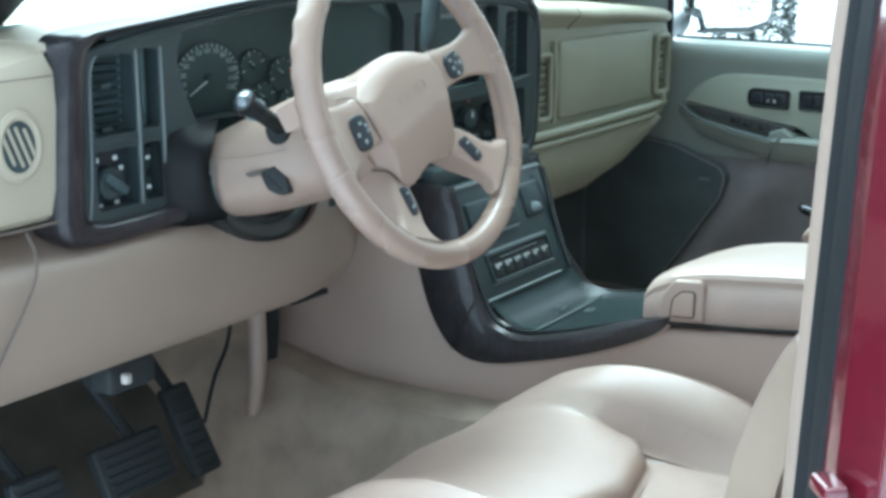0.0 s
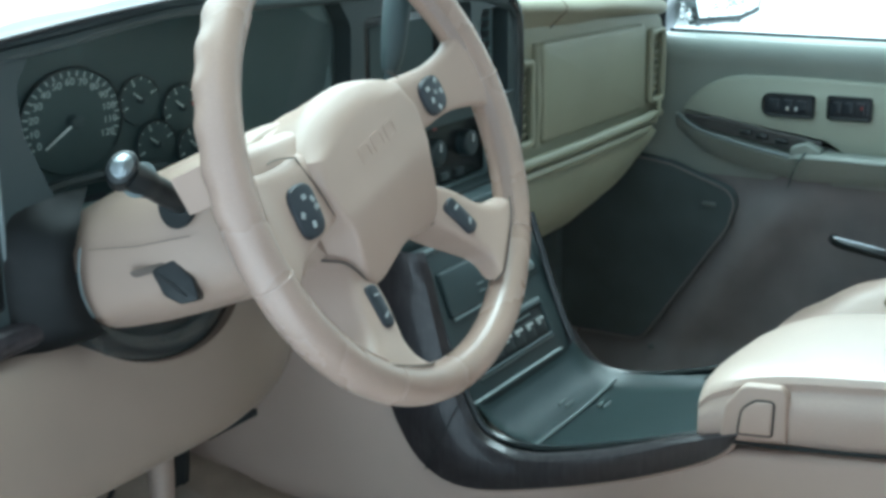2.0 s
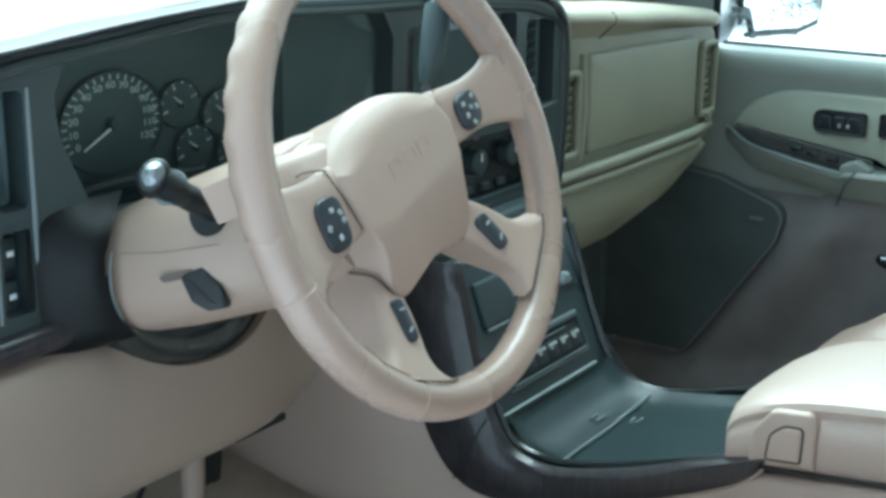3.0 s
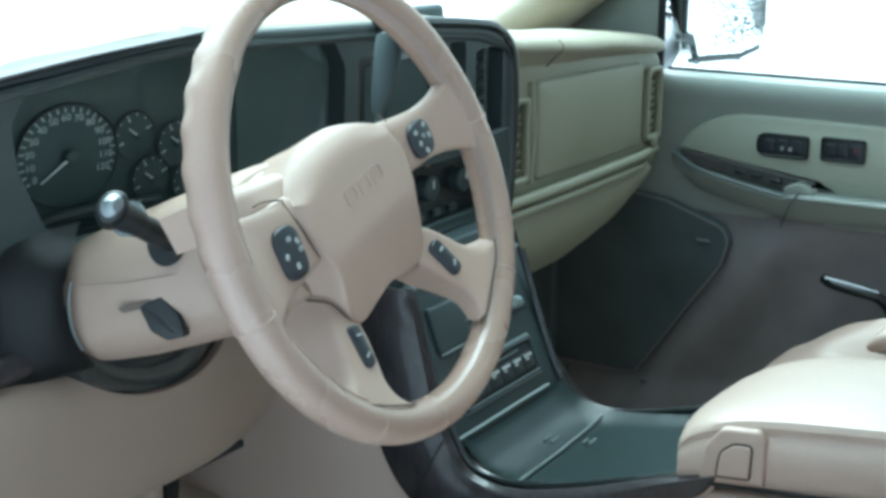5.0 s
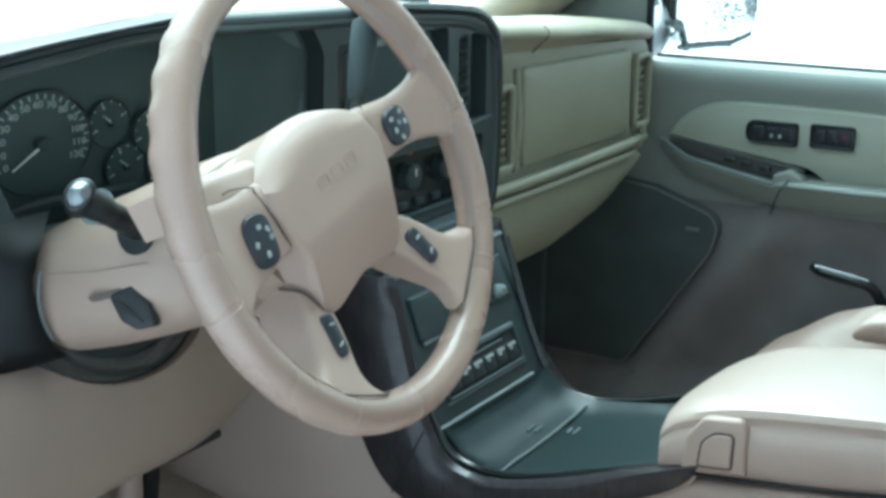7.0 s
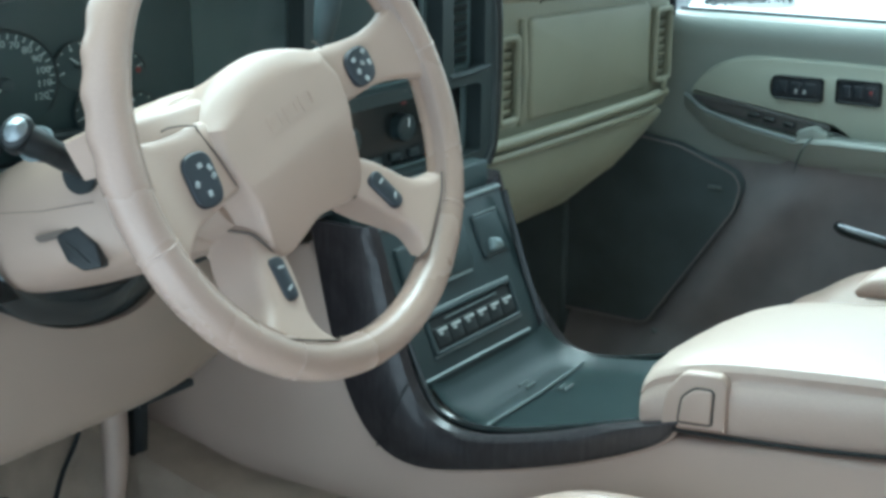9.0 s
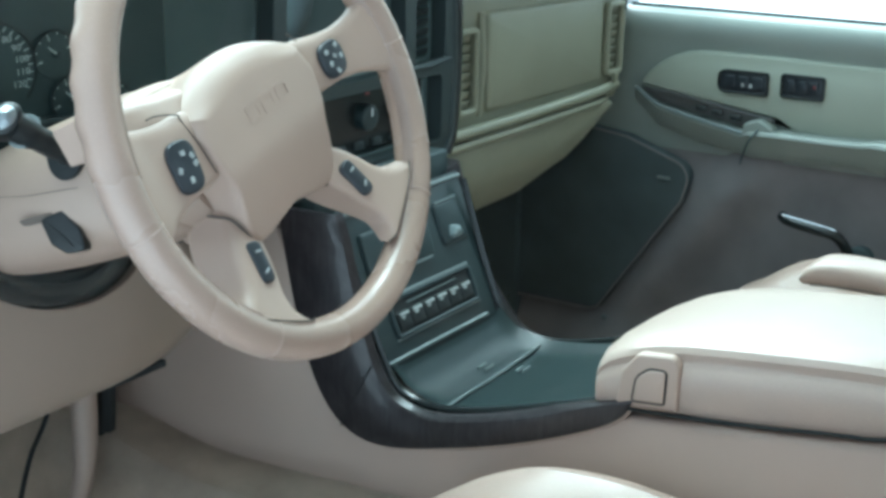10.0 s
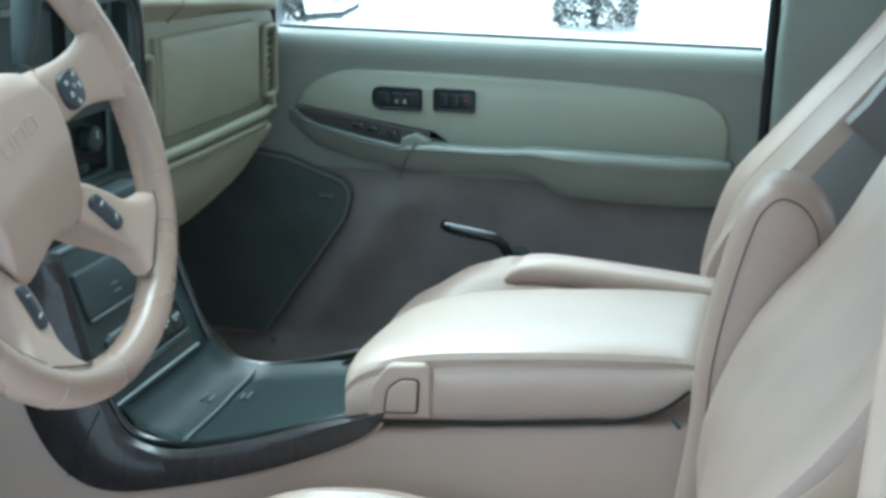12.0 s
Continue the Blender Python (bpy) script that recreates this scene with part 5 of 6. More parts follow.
    m = facing_left(-0.128, 0, 0)
    plate_o = rounded([(0.186, 0.914), (0.246, 0.920), (0.246, 0.963), (0.240, 0.972), (0.205, 0.968), (0.190, 0.948)], [0.004, 0.002, 0.006, 0.008, 0.014, 0.012])
    part("latch_plate", plate(plate_o, 0.004, 0.003, m, back=-0.01), CONSOLE_TAN, lid)
    lo = rounded([(0.203, 0.923), (0.233, 0.926), (0.234, 0.957), (0.218, 0.956), (0.206, 0.946)], [0.003, 0.003, 0.004, 0.014, 0.014], 6)
    part("latch_gap", plate(inset(lo, -0.0016), 0.0048, 0.0003, m), RECESS, lid)
    part("latch_button", plate(lo, 0.0062, 0.002, m), CONSOLE_TAN, lid)
    gap = curve([(-0.128, -0.168, 0.909), (-0.129, -0.195, 0.912), (-0.129, -0.25, 0.917), (-0.129, -0.32, 0.925), (-0.129, -0.38, 0.934), (-0.129, -0.42, 0.939), (-0.128, -0.452, 0.951), (-0.127, -0.476, 0.972)], 30)
    part("lid_gap", tube(gap, 0.0018, 8), RECESS, lid)
    part("hinge_tick", tube([(-0.129, -0.462, 0.946), (-0.130, -0.470, 0.938)], 0.002, 6), DARK, lid)


def lid_mesh():
    """Armrest lid: rounded nose, flat padded top that overhangs the side with a soft groove."""
    rows = []
    for y, z0, z1 in ((-0.164, 0.912, 0.940), (-0.168, 0.909, 0.950), (-0.180, 0.910, 0.961), (-0.205, 0.912, 0.973), (-0.24, 0.917, 0.982), (-0.30, 0.923, 0.990), (-0.38, 0.934, 0.998), (-0.43, 0.941, 1.001), (-0.465, 0.958, 1.001), (-0.480, 0.972, 0.997), (-0.486, 0.980, 0.990)):
        w, h = 0.124, (z1 - z0)
        half = [(w, z0), (w + 0.003, z0 + 0.15 * h), (w + 0.0035, z0 + 0.50 * h), (w + 0.001, z0 + 0.66 * h), (w - 0.0025, z0 + 0.73 * h), (w - 0.0025, z0 + 0.78 * h), (w - 0.001, z0 + 0.86 * h), (w - 0.004, z0 + 0.95 * h), (w - 0.012, z1), (w - 0.035, z1 + 0.003), (w * 0.4, z1 + 0.004)]
        row = [(-a, b) for a, b in half] + [(0, z1 + 0.004)] + half[::-1]
        bow = 0.016 * max(0.0, 1 - (-0.164 - y) / 0.08)
        rows.append([V((x, y + bow * (1 - (abs(x) / 0.128) ** 3), z - 0.05 * (x + 0.12) * max(0.0, (z - z0) / h))) for x, z in row])
    fine = [curve([r[k] for r in rows], 40) for k in range(len(rows[0]))]
    return skin([[f[i] for f in fine] for i in range(40)])


build_console()

# ---- passenger door ----
def build_door():
    d = thing("passenger_door", "grey-tan passenger door trim with padded insert", "car door")
    # upper panel with rounded window ledge; y from front to rear
    prof = [(0.800, 1.150), (0.793, 1.1615), (0.784, 1.1625), (0.775, 1.1600), (0.7675, 1.1540), (0.7625, 1.1460), (0.7600, 1.1370), (0.7600, 1.1290), (0.7625, 1.1190), (0.766, 1.108), (0.766, 1.0), (0.765, 0.95), (0.80, 0.95)]
    rings = [[(x, y, z) for x, z in prof] for y in [0.36 - 0.865 * i / 20 for i in range(21)]]
    part("upper_panel", skin(rings), DOOR_GREY, d, "grey-tan vinyl upper door panel")
    part("rear_seal", tube([(0.766, -0.512, 0.62), (0.762, -0.512, 1.10), (0.768, -0.5115, 1.18), (0.760, -0.514, 1.30), (0.715, -0.535, 1.74)], 0.0085, 8), SEAL, d)
    part("window_wiper", tube([(0.790, 0.24, 1.163), (0.790, -0.50, 1.163)], 0.004, 6), SEAL, d)
    # padded insert
    o = [(-0.207, 1.043), (-0.2005, 1.056), (-0.189, 1.0705), (-0.174, 1.0835), (-0.155, 1.094), (-0.134, 1.1015), (-0.110, 1.1058), (-0.08, 1.107), (0.0, 1.1075), (0.218, 1.105), (0.36, 1.099), (0.42, 1.090), (0.452, 1.070), (0.463, 1.045), (0.462, 1.000), (0.18, 0.998), (0.042, 0.998), (0.018, 1.012), (-0.06, 1.022), (-0.15, 1.035)]
    oo = [V(p) for p in rounded([V(p) for p in o][::-1], 0.006, 3)]
    m = facing_left(0.766, 0, 0)
    part("insert", plate(oo, 0.008, 0.006, m), DOOR_INSERT, d, "olive-tan padded door insert")
    # two dark switch pods
    for cx, cz, w, h, rs in ((-0.039, 1.0655, 0.080, 0.036, [0.016, 0.006, 0.006, 0.016]), (0.051, 1.0675, 0.066, 0.036, 0.006)):
        pm = facing_left(0.7575, 0, 0)
        pd = part("switch_pod", holed(rounded(rect(w, h, cx, cz), rs), [rounded(rect(w - 0.008, h - 0.008, cx, cz), 0.005)], 0.004, pm), BLACK_GLOSS, d, "black seat control pod", bevel=0.001)
        part("pod_bed", plate(rounded(rect(w - 0.008, h - 0.008, cx, cz), 0.005), 0.001, 0.0004, pm), SWITCH, pd)
        for k in (-1, 0, 1):
            part("rocker", plate(rounded(rect(w * 0.2, h * 0.5, cx + k * w * 0.26, cz), 0.003), 0.004, 0.0015, pm), SWITCH, pd)
        # front pod: two pale flecks painted on as glints
        if cx < 0:
            for k in (0.0, 0.16):
                part("glint", plate(rect(0.004, 0.006, cx + k * w, cz - 0.004), 0.0048, 0.0003, pm @ pose(0, 0, 0), back=0.003), MARK_AND_GLINT, pd)
        else:
            part("red_mark", plate(rect(0.004, 0.005, cx + 0.018, cz + 0.002), 0.0046, 0.0003, pm, back=0.003), RED_DIM, pd)
    # dark strip with window switches, and the shelf below it
    st = rounded([(-0.208, 1.042), (-0.17, 1.0215), (-0.022, 0.996), (0.022, 1.0145), (-0.06, 1.0265), (-0.15, 1.041)], [0.004, 0.01, 0.004, 0.004, 0.01, 0.01])
    part("wood_strip", plate(st, 0.0105, 0.002, m), STRIP, d, "dark brown window switch strip")
    for x, z in ((-0.10, 1.0205), (-0.075, 1.0165), (-0.045, 1.012)):
        part("window_switch", plate(rounded(rect(0.018, 0.008, x, z), 0.002), 0.016, 0.002, m, back=0.01), BLACK_GLOSS, d)
    lip = curve([(0.752, 0.209, 1.041), (0.748, 0.17, 1.019), (0.742, 0.10, 1.004), (0.738, 0.022, 0.992)], 16)
    part("strip_lip", tube(lip, 0.0032, 8), TRIM_EDGE, d)
    # arm rest: loft from the front wedge to the rear
    rings = []
    for y, top, bot, out in ((0.215, 1.040, 1.020, 0.012), (0.17, 1.018, 0.985, 0.024), (0.10, 1.004, 0.968, 0.030), (0.03, 0.993, 0.958, 0.034), (0.018, 0.998, 0.955, 0.038), (-0.02, 1.000, 0.957, 0.042), (-0.10, 1.000, 0.960, 0.044), (-0.150, 1.001, 0.962, 0.045), (-0.165, 1.004, 0.960, 0.047), (-0.188, 1.005, 0.953, 0.049), (-0.212, 1.005, 0.939, 0.051), (-0.232, 1.005, 0.934, 0.052), (-0.30, 1.004, 0.931, 0.052), (-0.40, 1.003, 0.931, 0.050), (-0.44, 1.003, 0.933, 0.044), (-0.468, 1.000, 0.938, 0.03), (-0.478, 0.985, 0.952, 0.012)):
        x0 = 0.770
        h = top - bot
        row = [(x0, bot + 0.006), (x0 - out * 0.42, bot), (x0 - out * 0.54, bot + 0.08 * h), (x0 - out * 0.72, bot + 0.40 * h), (x0 - out * 0.91, bot + 0.74 * h), (x0 - out, bot + 0.86 * h), (x0 - out * 0.98, top - 0.06 * h), (x0 - out * 0.90, top), (x0 - out * 0.75, top + 0.001), (x0, top + 0.002)]
        rings.append([(x, y, z) for x, z in row])
    part("arm_rest", skin(rings), DOOR_GREY, d, "grey-tan moulded arm rest")
    part("arm_rest_seam", tube(curve([(0.768, -0.004, 1.014), (0.738, 0.002, 1.003), (0.722, 0.012, 0.985), (0.728, 0.022, 0.958), (0.745, 0.03, 0.945)], 16), 0.0016, 6), DARK, d)
    # lower panel, bulging below the arm rest
    rings = []
    for i in range(61):
        y = 0.42 - 0.925 * i / 60
        row = []
        for j in range(31):
            z = 0.57 + 0.40 * j / 30
            along = (y - 0.015) - (0.95 - z) * 0.68
            band = math.exp(-(along / 0.050) ** 2) * max(0.0, min(1.0, (0.975 - z) / 0.08))
            foot = max(0.0, (0.67 - z) / 0.10)
            row.append((0.769 - 0.030 * band - 0.055 * foot ** 0.8, y, z))
        rings.append(row + [(0.80, y, 0.97), (0.80, y, 0.57)])
    part("lower_panel", skin(rings), DOOR_CARPET, d, "dark brown-grey lower door trim")
    # speaker grille, dark cloth
    g = rounded([(-0.42, 0.990), (-0.215, 0.965), (-0.120, 0.932), (-0.108, 0.912), (-0.118, 0.872), (-0.255, 0.668), (-0.42, 0.668)], [0.01, 0.02, 0.03, 0.03, 0.04, 0.03, 0.01])
    part("speaker_grille", plate(g[::-1], 0.022, 0.006, facing_left(0.766, 0, 0)), GRILLE, d, "near-black speaker grille")
    part("grille_edge", tube([facing_left(0.7445, 0, 0) @ V((p.x, p.y, 0)) for p in inset(g, 0.002)], 0.0018, 6, closed=True, up=(1, 0, 0)), DOOR_CARPET, d)
    part("grille_badge", plate(rounded(rect(0.022, 0.006, -0.150, 0.907), 0.002), 0.003, 0.001, facing_left(0.744, 0, 0)), TRIM_EDGE, d)
    part("screw_cap", plate(circle(0.005, 12, -0.235, 0.664), 0.004, 0.002, facing_left(0.736, 0, 0)), TRIM_EDGE, d)
    # pale pull cap at the front of the arm rest
    cap = plate(rounded([(-0.030, 0.990), (0.012, 0.986), (0.020, 1.004), (-0.004, 1.016), (-0.026, 1.008)], 0.006), 0.006, 0.003, facing_left(0.741, 0, 0), back=-0.02)
    part("pull_cap", cap, DOOR_GREY, d)
    # lever handle
    h = part("door_handle", tube(curve([(0.735, -0.045, 0.878), (0.722, -0.06, 0.876), (0.718, -0.10, 0.871), (0.720, -0.128, 0.866), (0.726, -0.142, 0.852), (0.735, -0.150, 0.830), (0.760, -0.153, 0.822)], 22), 0.0078, 12), BLACK_GLOSS, d, "gloss black lever handle")
    # highlight along the handle's top, laid on as a thin bright bar
    part("painted_shine", tube([(0.720, -0.050, 0.8845), (0.7175, -0.10, 0.8788), (0.7185, -0.130, 0.8737)], 0.0016, 6), CHROME, h)
    part("handle_base", plate(circle(0.020, 20, 0.158, 0.825), 0.012, 0.005, facing_left(0.766, 0, 0)), DARK, d)


build_door()

# ---- seats ----
def seat_cushion(cx, zoff):
    """Rows across the seat from front to back; padded middle, raised bolsters."""
    rows = []
    # y, height of middle, height of bolster, half width, base
    for y, zm, zb, hw in ((-0.014, 0.735, 0.737, 0.215), (-0.006, 0.762, 0.764, 0.228), (-0.012, 0.782, 0.786, 0.236), (-0.032, 0.797, 0.806, 0.240), (-0.07, 0.810, 0.832, 0.242), (-0.11, 0.818, 0.856, 0.243), (-0.16, 0.822, 0.8725, 0.243), (-0.205, 0.821, 0.8769, 0.243), (-0.224, 0.816, 0.8769, 0.243), (-0.232, 0.806, 0.8766, 0.243), (-0.238, 0.795, 0.8763, 0.243), (-0.27, 0.796, 0.8735, 0.243), (-0.32, 0.800, 0.8640, 0.242), (-0.40, 0.798, 0.8370, 0.240), (-0.48, 0.796, 0.800, 0.236), (-0.56, 0.79, 0.79, 0.22)):
        z0 = 0.66
        d = zb - zm
        zs = zm if y > -0.16 or y < -0.32 else 0.822 + (y + 0.16) * 0.1375
        wall = zb - zs
        g = max(0.0, min(1.0, (-0.06 - y) / 0.14))
        mix = lambda soft, hard: soft + (hard - soft) * g
        pr = [(-1.0, z0), (-1.03, z0 + 0.5 * (zb - z0)), (-1.0, zb - 0.024), (-0.93, zb - 0.006), (-0.84, zb), (-0.74, zb - mix(0.10 * d, 0.012)), (-0.66, zb - mix(0.25, 0.50) * wall), (-0.60, mix(zb - 0.42 * d, zs - 0.001)), (-0.575, mix(zb - 0.50 * d, 0.5 * (zm + zs) - 0.005)), (-0.55, mix(zb - 0.58 * d, zm - 0.001)), (-0.40, mix(zb - 0.85 * d, zm + 0.004)), (0, zm + 0.007)]
        pr = pr + [(-a, b) for a, b in pr[-2::-1]]
        late = max(0.0, min(1.0, (-0.05 - y) / 0.13))
        rows.append([(cx + a * hw, y - 0.062 * late * max(0.0, 1 - (a / 0.6) ** 2), b + zoff) for a, b in pr])
    return rows


def build_seat(name, label, cx, zoff, lean_rows, armrest):
    s = thing(name, label, "car seat")
    rows = seat_cushion(cx, zoff)
    # finer rows
    fine = [curve([r[k] for r in rows], 52) for k in range(len(rows[0]))]
    rings = [[fine[k][i] for k in range(len(fine))] for i in range(52)]
    amp = 0.0022 if armrest == "up" else 0.0045
    rings = [[p + V((0, 0, amp * (noise.noise(p * 13) + 0.6 * noise.noise(p * 31)))) for p in r] for r in rings]
    part("cushion", skin(rings), LEATHER, s, "tan leather seat cushion with raised bolsters")
    # piping between the middle and the bolsters
    for k in (8, len(fine) - 9):
        part("piping", tube([p + V((0, 0, 0.0012)) for p in fine[k] if -0.50 < p.y < -0.16], 0.0015, 6), LEATHER, s)
    cross = [V((cx + a * 0.136, -0.234 - 0.062 * (1 - a * a * 0.87), 0.7975 + zoff + 0.006 * (1 - a * a))) for a in [-1 + 0.2 * i for i in range(11)]]
    part("cross_seam", tube(cross, 0.0010, 6), LEATHER, s)
    part("base", box(cx - 0.21, cx + 0.21, -0.52, -0.02, 0.565, 0.70), DARK, s, smooth=False, bevel=0.01)
    # back: sections going up
    secs = []
    for z, y, hw, th in lean_rows:
        bol, dip = (0.008, 0.0) if armrest == "up" else (0.016, -0.006)
        back_edge = -0.5 if armrest == "up" else -0.85
        pr = [(-1.0, back_edge * th), (-1.0, -0.1 * th), (-0.97, bol * 0.7), (-0.88, bol), (-0.76, bol * 0.75), (-0.64, bol * 0.15), (-0.58, dip), (-0.40, 0.0), (0, 0.004), (0.40, 0.0), (0.58, dip), (0.64, bol * 0.15), (0.76, bol * 0.75), (0.88, bol), (0.97, bol * 0.7), (1.0, -0.1 * th), (1.0, back_edge * th), (0.9, -th), (0, -th * 1.1), (-0.9, -th)]
        secs.append([(cx + a * hw, y + b, z + zoff) for a, b in pr])
    fine = [curve([r[k] for r in secs], 30) for k in range(len(secs[0]))]
    rings = [[fine[k][i] for k in range(len(fine))] for i in range(30)]
    back = part("backrest", skin(rings), LEATHER, s, "tan leather backrest with side bolsters")
    for k in (() if armrest == "up" else (6, 10)):
        part("piping", tube([p + V((0, 0.001, 0)) for p in fine[k][1:27]], 0.0018, 6), LEATHER, back)
    # head rest
    hz, hy = lean_rows[-1][0] + zoff, lean_rows[-1][1] - 0.05
    rings = []
    for dz, hw, th in ((0.0, 0.10, 0.03), (0.015, 0.125, 0.045), (0.07, 0.13, 0.055), (0.12, 0.12, 0.05), (0.15, 0.09, 0.03)):
        rings.append([(cx + hw * math.cos(q), hy - 0.2 * dz + th * math.sin(q), hz + 0.03 + dz) for q in [2 * math.pi * i / 24 for i in range(24)]])
    part("headrest", skin(rings), LEATHER, s)
    for sx in (-0.05, 0.05):
        part("headrest_post", tube([(cx + sx, hy, hz - 0.03), (cx + sx, hy, hz + 0.05)], 0.006, 8), CHROME, s)
    if armrest == "up":
        # inner arm rest folded up beside the backrest: a padded slab with a rounded head
        prof = curve([V(q) for q in ((0.470, 0.880), (0.479, 0.961), (0.482, 1.025), (0.491, 1.083), (0.504, 1.138), (0.515, 1.164), (0.533, 1.178), (0.553, 1.176), (0.570, 1.163), (0.581, 1.140), (0.583, 1.100), (0.580, 1.00), (0.576, 0.880))], 70)
        rings = []
        for x, g in ((-0.146, 0.010), (-0.150, 0.004), (-0.158, 0.0), (-0.192, 0.0), (-0.199, 0.0025), (-0.2045, 0.007), (-0.2075, 0.013), (-0.2090, 0.021)):
            rings.append([(x, -p.x, p.y) for p in inset(prof, g)])
        part("folded_armrest", skin(rings), LEATHER, s, "tan arm rest folded upright")
        seam = [p for p in inset(prof, 0.0135) if p.y > 0.93]
        part("armrest_seam", tube([(-0.2080, -p.x, p.y) for p in seam], 0.0008, 6), BROWN_GAP, s)
    else:
        rings = []
        for y, z, h in ((-0.250, 0.966, 0.003), (-0.253, 0.967, 0.0085), (-0.260, 0.970, 0.0125), (-0.275, 0.973, 0.0150), (-0.31, 0.974, 0.0155), (-0.40, 0.969, 0.015), (-0.48, 0.964, 0.014), (-0.56, 0.960, 0.014)):
            rings.append([V((0.203 + 0.028 * math.copysign(abs(math.cos(q)) ** 0.6, math.cos(q)), y, z + h * math.copysign(abs(math.sin(q)) ** 0.7, math.sin(q)))) for q in [2 * math.pi * j / 24 for j in range(24)]])
        long = [curve([r[j] for r in rings], 30) for j in range(24)]
        rings = [[f[i] for f in long] for i in range(30)]
        part("folded_armrest", skin(rings), LEATHER, s, "tan arm rest folded down")
        # grey panel on the backrest's flank
        rings = []
        for i in range(2, 28):
            p = sum((f[i] for f in fine[:2]), V((0, 0, 0))) / 2
            dy = fine[1][i].y - fine[0][i].y
            front, rear = fine[1][i].y + 0.02 * dy, fine[0][i].y - 0.10 * dy
            rings.append([(p.x - 0.001, front, p.z), (p.x - 0.004, front - 0.1 * dy, p.z), (p.x - 0.004, p.y - 0.3 * dy, p.z), (p.x - 0.001, rear, p.z), (p.x + 0.012, rear, p.z), (p.x + 0.012, front, p.z)])
        part("side_panel", skin(rings), FLANK, s, "dark grey vinyl panel on the backrest flank")
        # upper cover on the flank, lapping over the panel along a slanting edge
        rings = []
        for z, lift in ((1.158, 0.000), (1.159, 0.0055), (1.164, 0.0085), (1.18, 0.0095), (1.22, 0.0095), (1.28, 0.008), (1.34, 0.006), (1.38, 0.003)):
            front = lerp(z, [(1.08, -0.532), (1.15, -0.587), (1.20, -0.622), (1.27, -0.678), (1.37, -0.735)]) - 0.010
            rings.append([(x, y, z + 0.8 * (y - front - 0.004)) for x, y in ((0.226 - 0.3 * lift, front + 0.004), (0.2195 - lift, front), (0.2190 - lift, front - 0.05), (0.2205 - lift, front - 0.10), (0.228, front - 0.13), (0.234, front - 0.06))])
        part("flank_cover", skin(rings), FLANK, s, "glossy grey cover high on the backrest flank")
        part("armrest_seam", tube([(0.1755, y, z - 0.004) for y, z in ((-0.262, 0.966), (-0.32, 0.970), (-0.42, 0.963), (-0.5, 0.958))], 0.0010, 6), BROWN_GAP, s)
    return s


BACK_D = [(0.78, -0.485, 0.19, 0.10), (0.86, -0.505, 0.203, 0.12), (0.97, -0.498, 0.206, 0.12), (1.066, -0.528, 0.205, 0.11), (1.142, -0.582, 0.203, 0.10), (1.204, -0.614, 0.201, 0.10), (1.27, -0.648, 0.198, 0.09), (1.37, -0.690, 0.19, 0.08), (1.43, -0.705, 0.18, 0.07), (1.46, -0.725, 0.13, 0.05)]
BACK_P = [(0.78, -0.46, 0.19, 0.14), (0.89, -0.458, 0.203, 0.17), (0.97, -0.472, 0.206, 0.18), (1.03, -0.494, 0.206, 0.18), (1.09, -0.540, 0.205, 0.18), (1.14, -0.580, 0.203, 0.175), (1.20, -0.628, 0.200, 0.17), (1.27, -0.678, 0.198, 0.16), (1.37, -0.735, 0.20, 0.13), (1.43, -0.740, 0.18, 0.10), (1.46, -0.755, 0.13, 0.06)]
build_seat("driver_seat", "tan leather driver seat beside the console", -0.412, 0.0, BACK_D, "up")
build_seat("passenger_seat", "tan leather passenger seat with its arm rest down", 0.425, -0.010, BACK_P, "down")


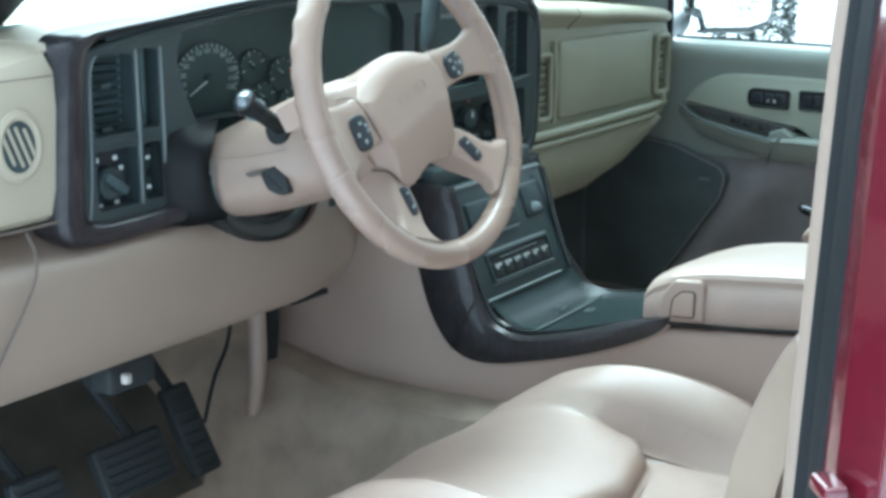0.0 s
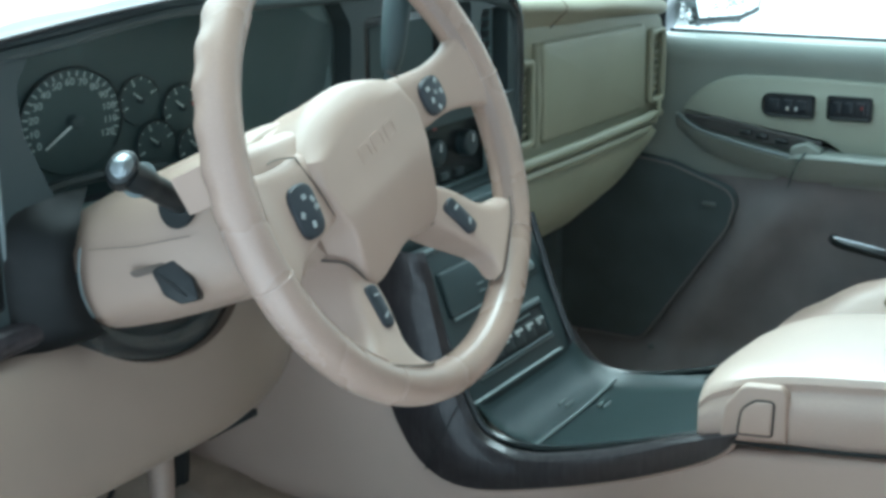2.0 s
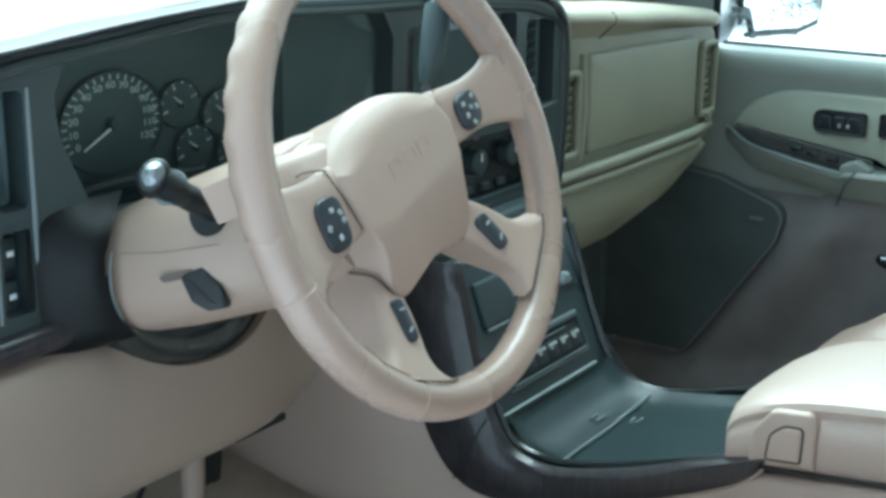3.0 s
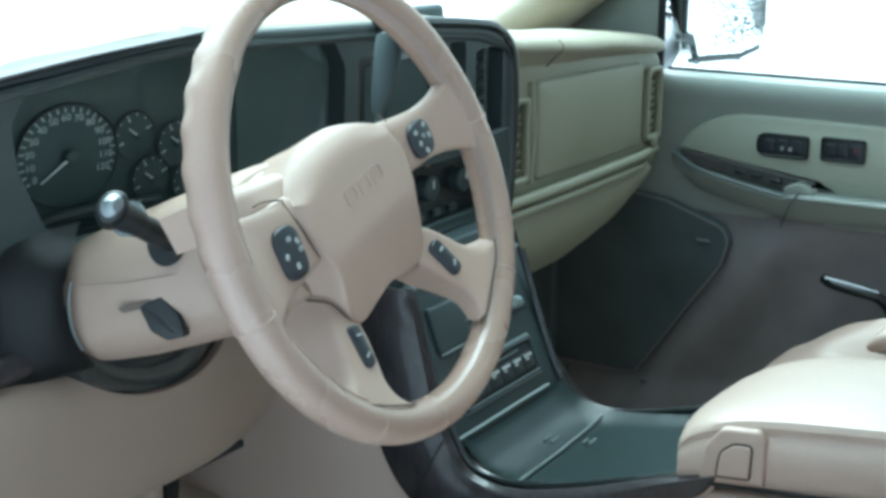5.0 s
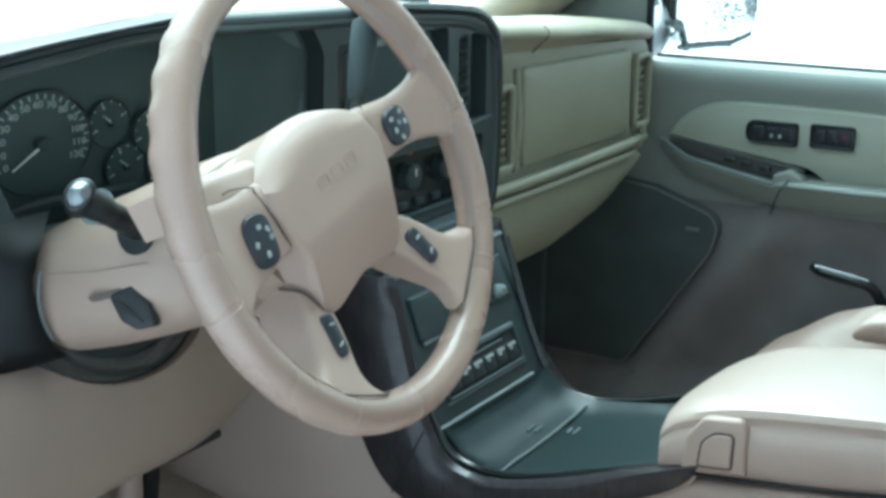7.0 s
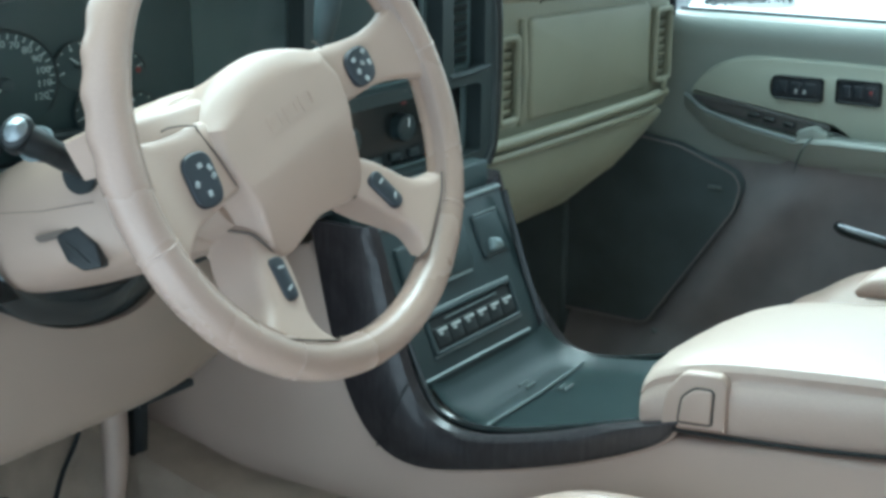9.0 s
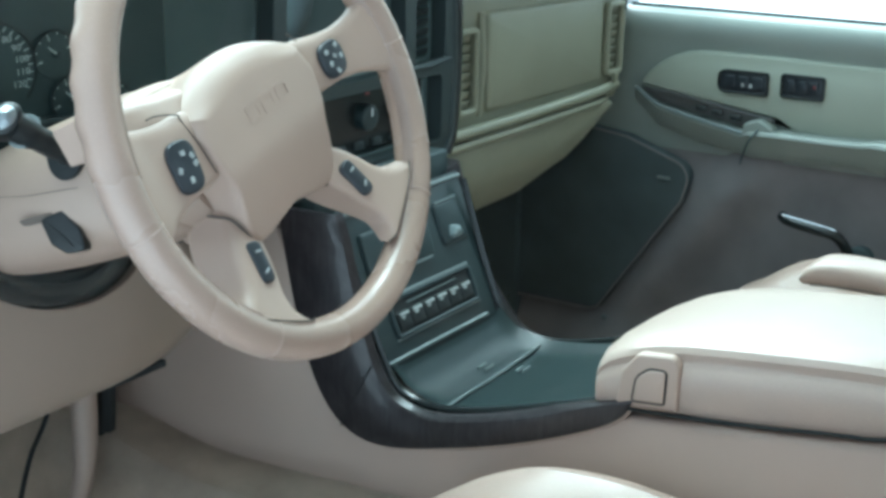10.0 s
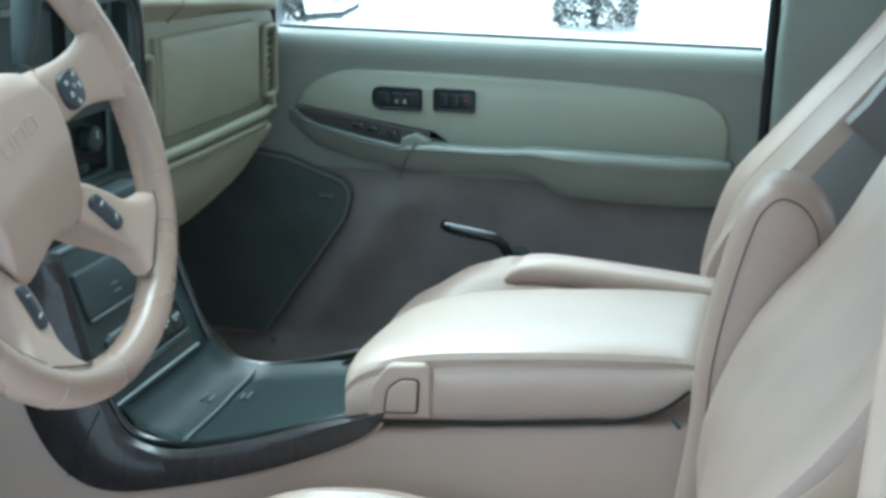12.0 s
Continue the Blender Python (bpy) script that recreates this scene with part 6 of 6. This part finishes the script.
def build_belts():
    b = thing("seat_belt", "beige seat belt hanging at the door pillar", "seat belt")
    # webbing falls from the pillar, then slants forward to its floor anchor
    mid = curve([(-0.676, -0.66, 1.62), (-0.670, -0.65, 1.40), (-0.656, -0.63, 1.22), (-0.638, -0.594, 1.128), (-0.630, -0.569, 1.094), (-0.628, -0.546, 1.058), (-0.630, -0.532, 1.02), (-0.634, -0.520, 0.98), (-0.642, -0.514, 0.93), (-0.672, -0.505, 0.80), (-0.69, -0.49, 0.66)], 30)
    rings = []
    for i, p in enumerate(mid):
        t = (mid[min(i + 1, 29)] - mid[max(i - 1, 0)]).normalized()
        side = V((0.12, 0.0, 0.0)) + V((0, -t.z, t.y)) * 0.9
        side = (side - t * side.dot(t)).normalized() * 0.021
        nrm = t.cross(side).normalized() * 0.0008
        rings.append([p + side + nrm, p - side + nrm, p - side - nrm, p + side - nrm])
    part("webbing", skin(rings), BELT, b)
    m = facing_left(-0.650, 0, 0)
    loop = holed(rounded([(0.558, 1.092), (0.563, 1.090), (0.569, 1.082), (0.578, 1.078), (0.576, 1.054), (0.566, 1.030), (0.556, 1.032), (0.551, 1.043), (0.561, 1.061), (0.563, 1.077)], [0.002, 0.002, 0.006, 0.002, 0.008, 0.004, 0.004, 0.004, 0.008, 0.008]), [rounded([(0.5625, 1.060), (0.572, 1.058), (0.568, 1.046), (0.557, 1.046)], 0.002)], 0.003, m)
    part("tongue", loop, IVORY, b, "white belt tongue plate", bevel=0.0008)
    for y1, z1 in ((-0.576, 1.112), (-0.581, 1.085)):
        part("tongue_grip", tube([(-0.652, -0.555, 1.097), (-0.654, (y1 - 0.555) / 2, (z1 + 1.097) / 2), (-0.652, y1, z1)], [0.0052, 0.0056, 0.0052], 10), IVORY, b, "ivory plastic tongue grip")

    k = thing("belt_buckle", "beige belt buckle with a red release button", "belt buckle")
    m = axes((-0.150, -0.399, 0.816), (0.15, -0.86, 0.48), (-0.10, 0.44, 0.86))
    part("body", plate(rounded(rect(0.036, 0.135, 0.0, -0.0275), 0.005), 0.008, 0.004, m, back=-0.010), CONSOLE_TAN, k)
    part("button", plate(rounded(rect(0.033, 0.0030), 0.0012), 0.0060, 0.0012, m @ pose(0, 0.0402, 0.0022), back=-0.011), RED_MARK, k, "red release button")
    part("slot_face", plate(rounded(rect(0.028, 0.004), 0.001), 0.002, 0.0005, m @ pose(0, 0.0405, 0)), DARK, k)
    part("strap", box(-0.175, -0.160, -0.48, -0.43, 0.66, 0.76), DOOR_CARPET, k, smooth=False, bevel=0.003)


build_belts()


def build_pedals():
    def pad(name, label, m, w, h, ribs, arm):
        p = thing(name, label, "pedal")
        part("pad", plate(rounded(rect(w, h), 0.008), 0.014, 0.004, m), PEDAL_RUBBER, p)
        for i in range(ribs):
            part("rib", plate(rounded(rect(w * 0.84, h / ribs * 0.45, 0, -h / 2 + h * (i + 0.5) / ribs), 0.001), 0.0165, 0.0015, m, back=0.012), PEDAL_RUBBER, p)
        part("arm", tube(curve(arm, 12), 0.008, 8), PEDAL_RUBBER, p)
    tilt = lambda x, y, z, a: axes((x, y, z), (1, 0, 0), (0, math.sin(radians(a)), math.cos(radians(a))))
    pad("brake_pedal", "wide black rubber brake pedal on a bent arm", tilt(-0.562, 0.30, 0.752, 28), 0.108, 0.068, 6, [(-0.535, 0.31, 0.76), (-0.555, 0.37, 0.84), (-0.61, 0.36, 0.93), (-0.63, 0.36, 0.98)])
    pad("accelerator_pedal", "tall black accelerator pedal", tilt(-0.412, 0.355, 0.735, 30), 0.046, 0.125, 8, [(-0.405, 0.37, 0.76), (-0.41, 0.45, 0.86), (-0.41, 0.44, 0.97)])
    pad("parking_brake_pedal", "small black parking brake pedal", tilt(-0.705, 0.30, 0.765, 20), 0.070, 0.050, 4, [(-0.705, 0.31, 0.77), (-0.715, 0.36, 0.83), (-0.72, 0.36, 0.95)])
    # bundle under the dashboard: connector with a pale cap, bracket, floor air duct
    b = thing("under_dash_bracket", "black bracket with a pale connector under the dashboard", "bracket")
    part("bracket", plate(rounded(rect(0.070, 0.034), 0.008), 0.03, 0.006, facing_driver(-0.628, 0.24, 0.906)), PEDAL_RUBBER, b)
    part("connector", plate(rounded(rect(0.010, 0.012), 0.003), 0.008, 0.003, facing_driver(-0.645, 0.206, 0.908)), IVORY, b, "pale connector cap")
    a = thing("floor_air_duct", "grey-tan floor air duct below the dashboard", "air duct")
    part("duct", tube(curve([(-0.258, 0.37, 0.99), (-0.265, 0.36, 0.847), (-0.278, 0.35, 0.769), (-0.313, 0.33, 0.728)], 16), [0.014] * 8 + [0.0135, 0.013, 0.012, 0.0115, 0.011, 0.0105, 0.010, 0.007], 10), CONSOLE_TAN, a)
    part("cable", tube(curve([(-0.235, 0.43, 0.90), (-0.259, 0.42, 0.812), (-0.291, 0.42, 0.76), (-0.314, 0.42, 0.70)], 14), 0.003, 6), PEDAL_RUBBER, a)
    part("duct_back", tube(curve([(-0.226, 0.37, 0.98), (-0.220, 0.375, 0.82), (-0.214, 0.40, 0.70)], 10), 0.012, 8), PEDAL_RUBBER, a)


build_pedals()
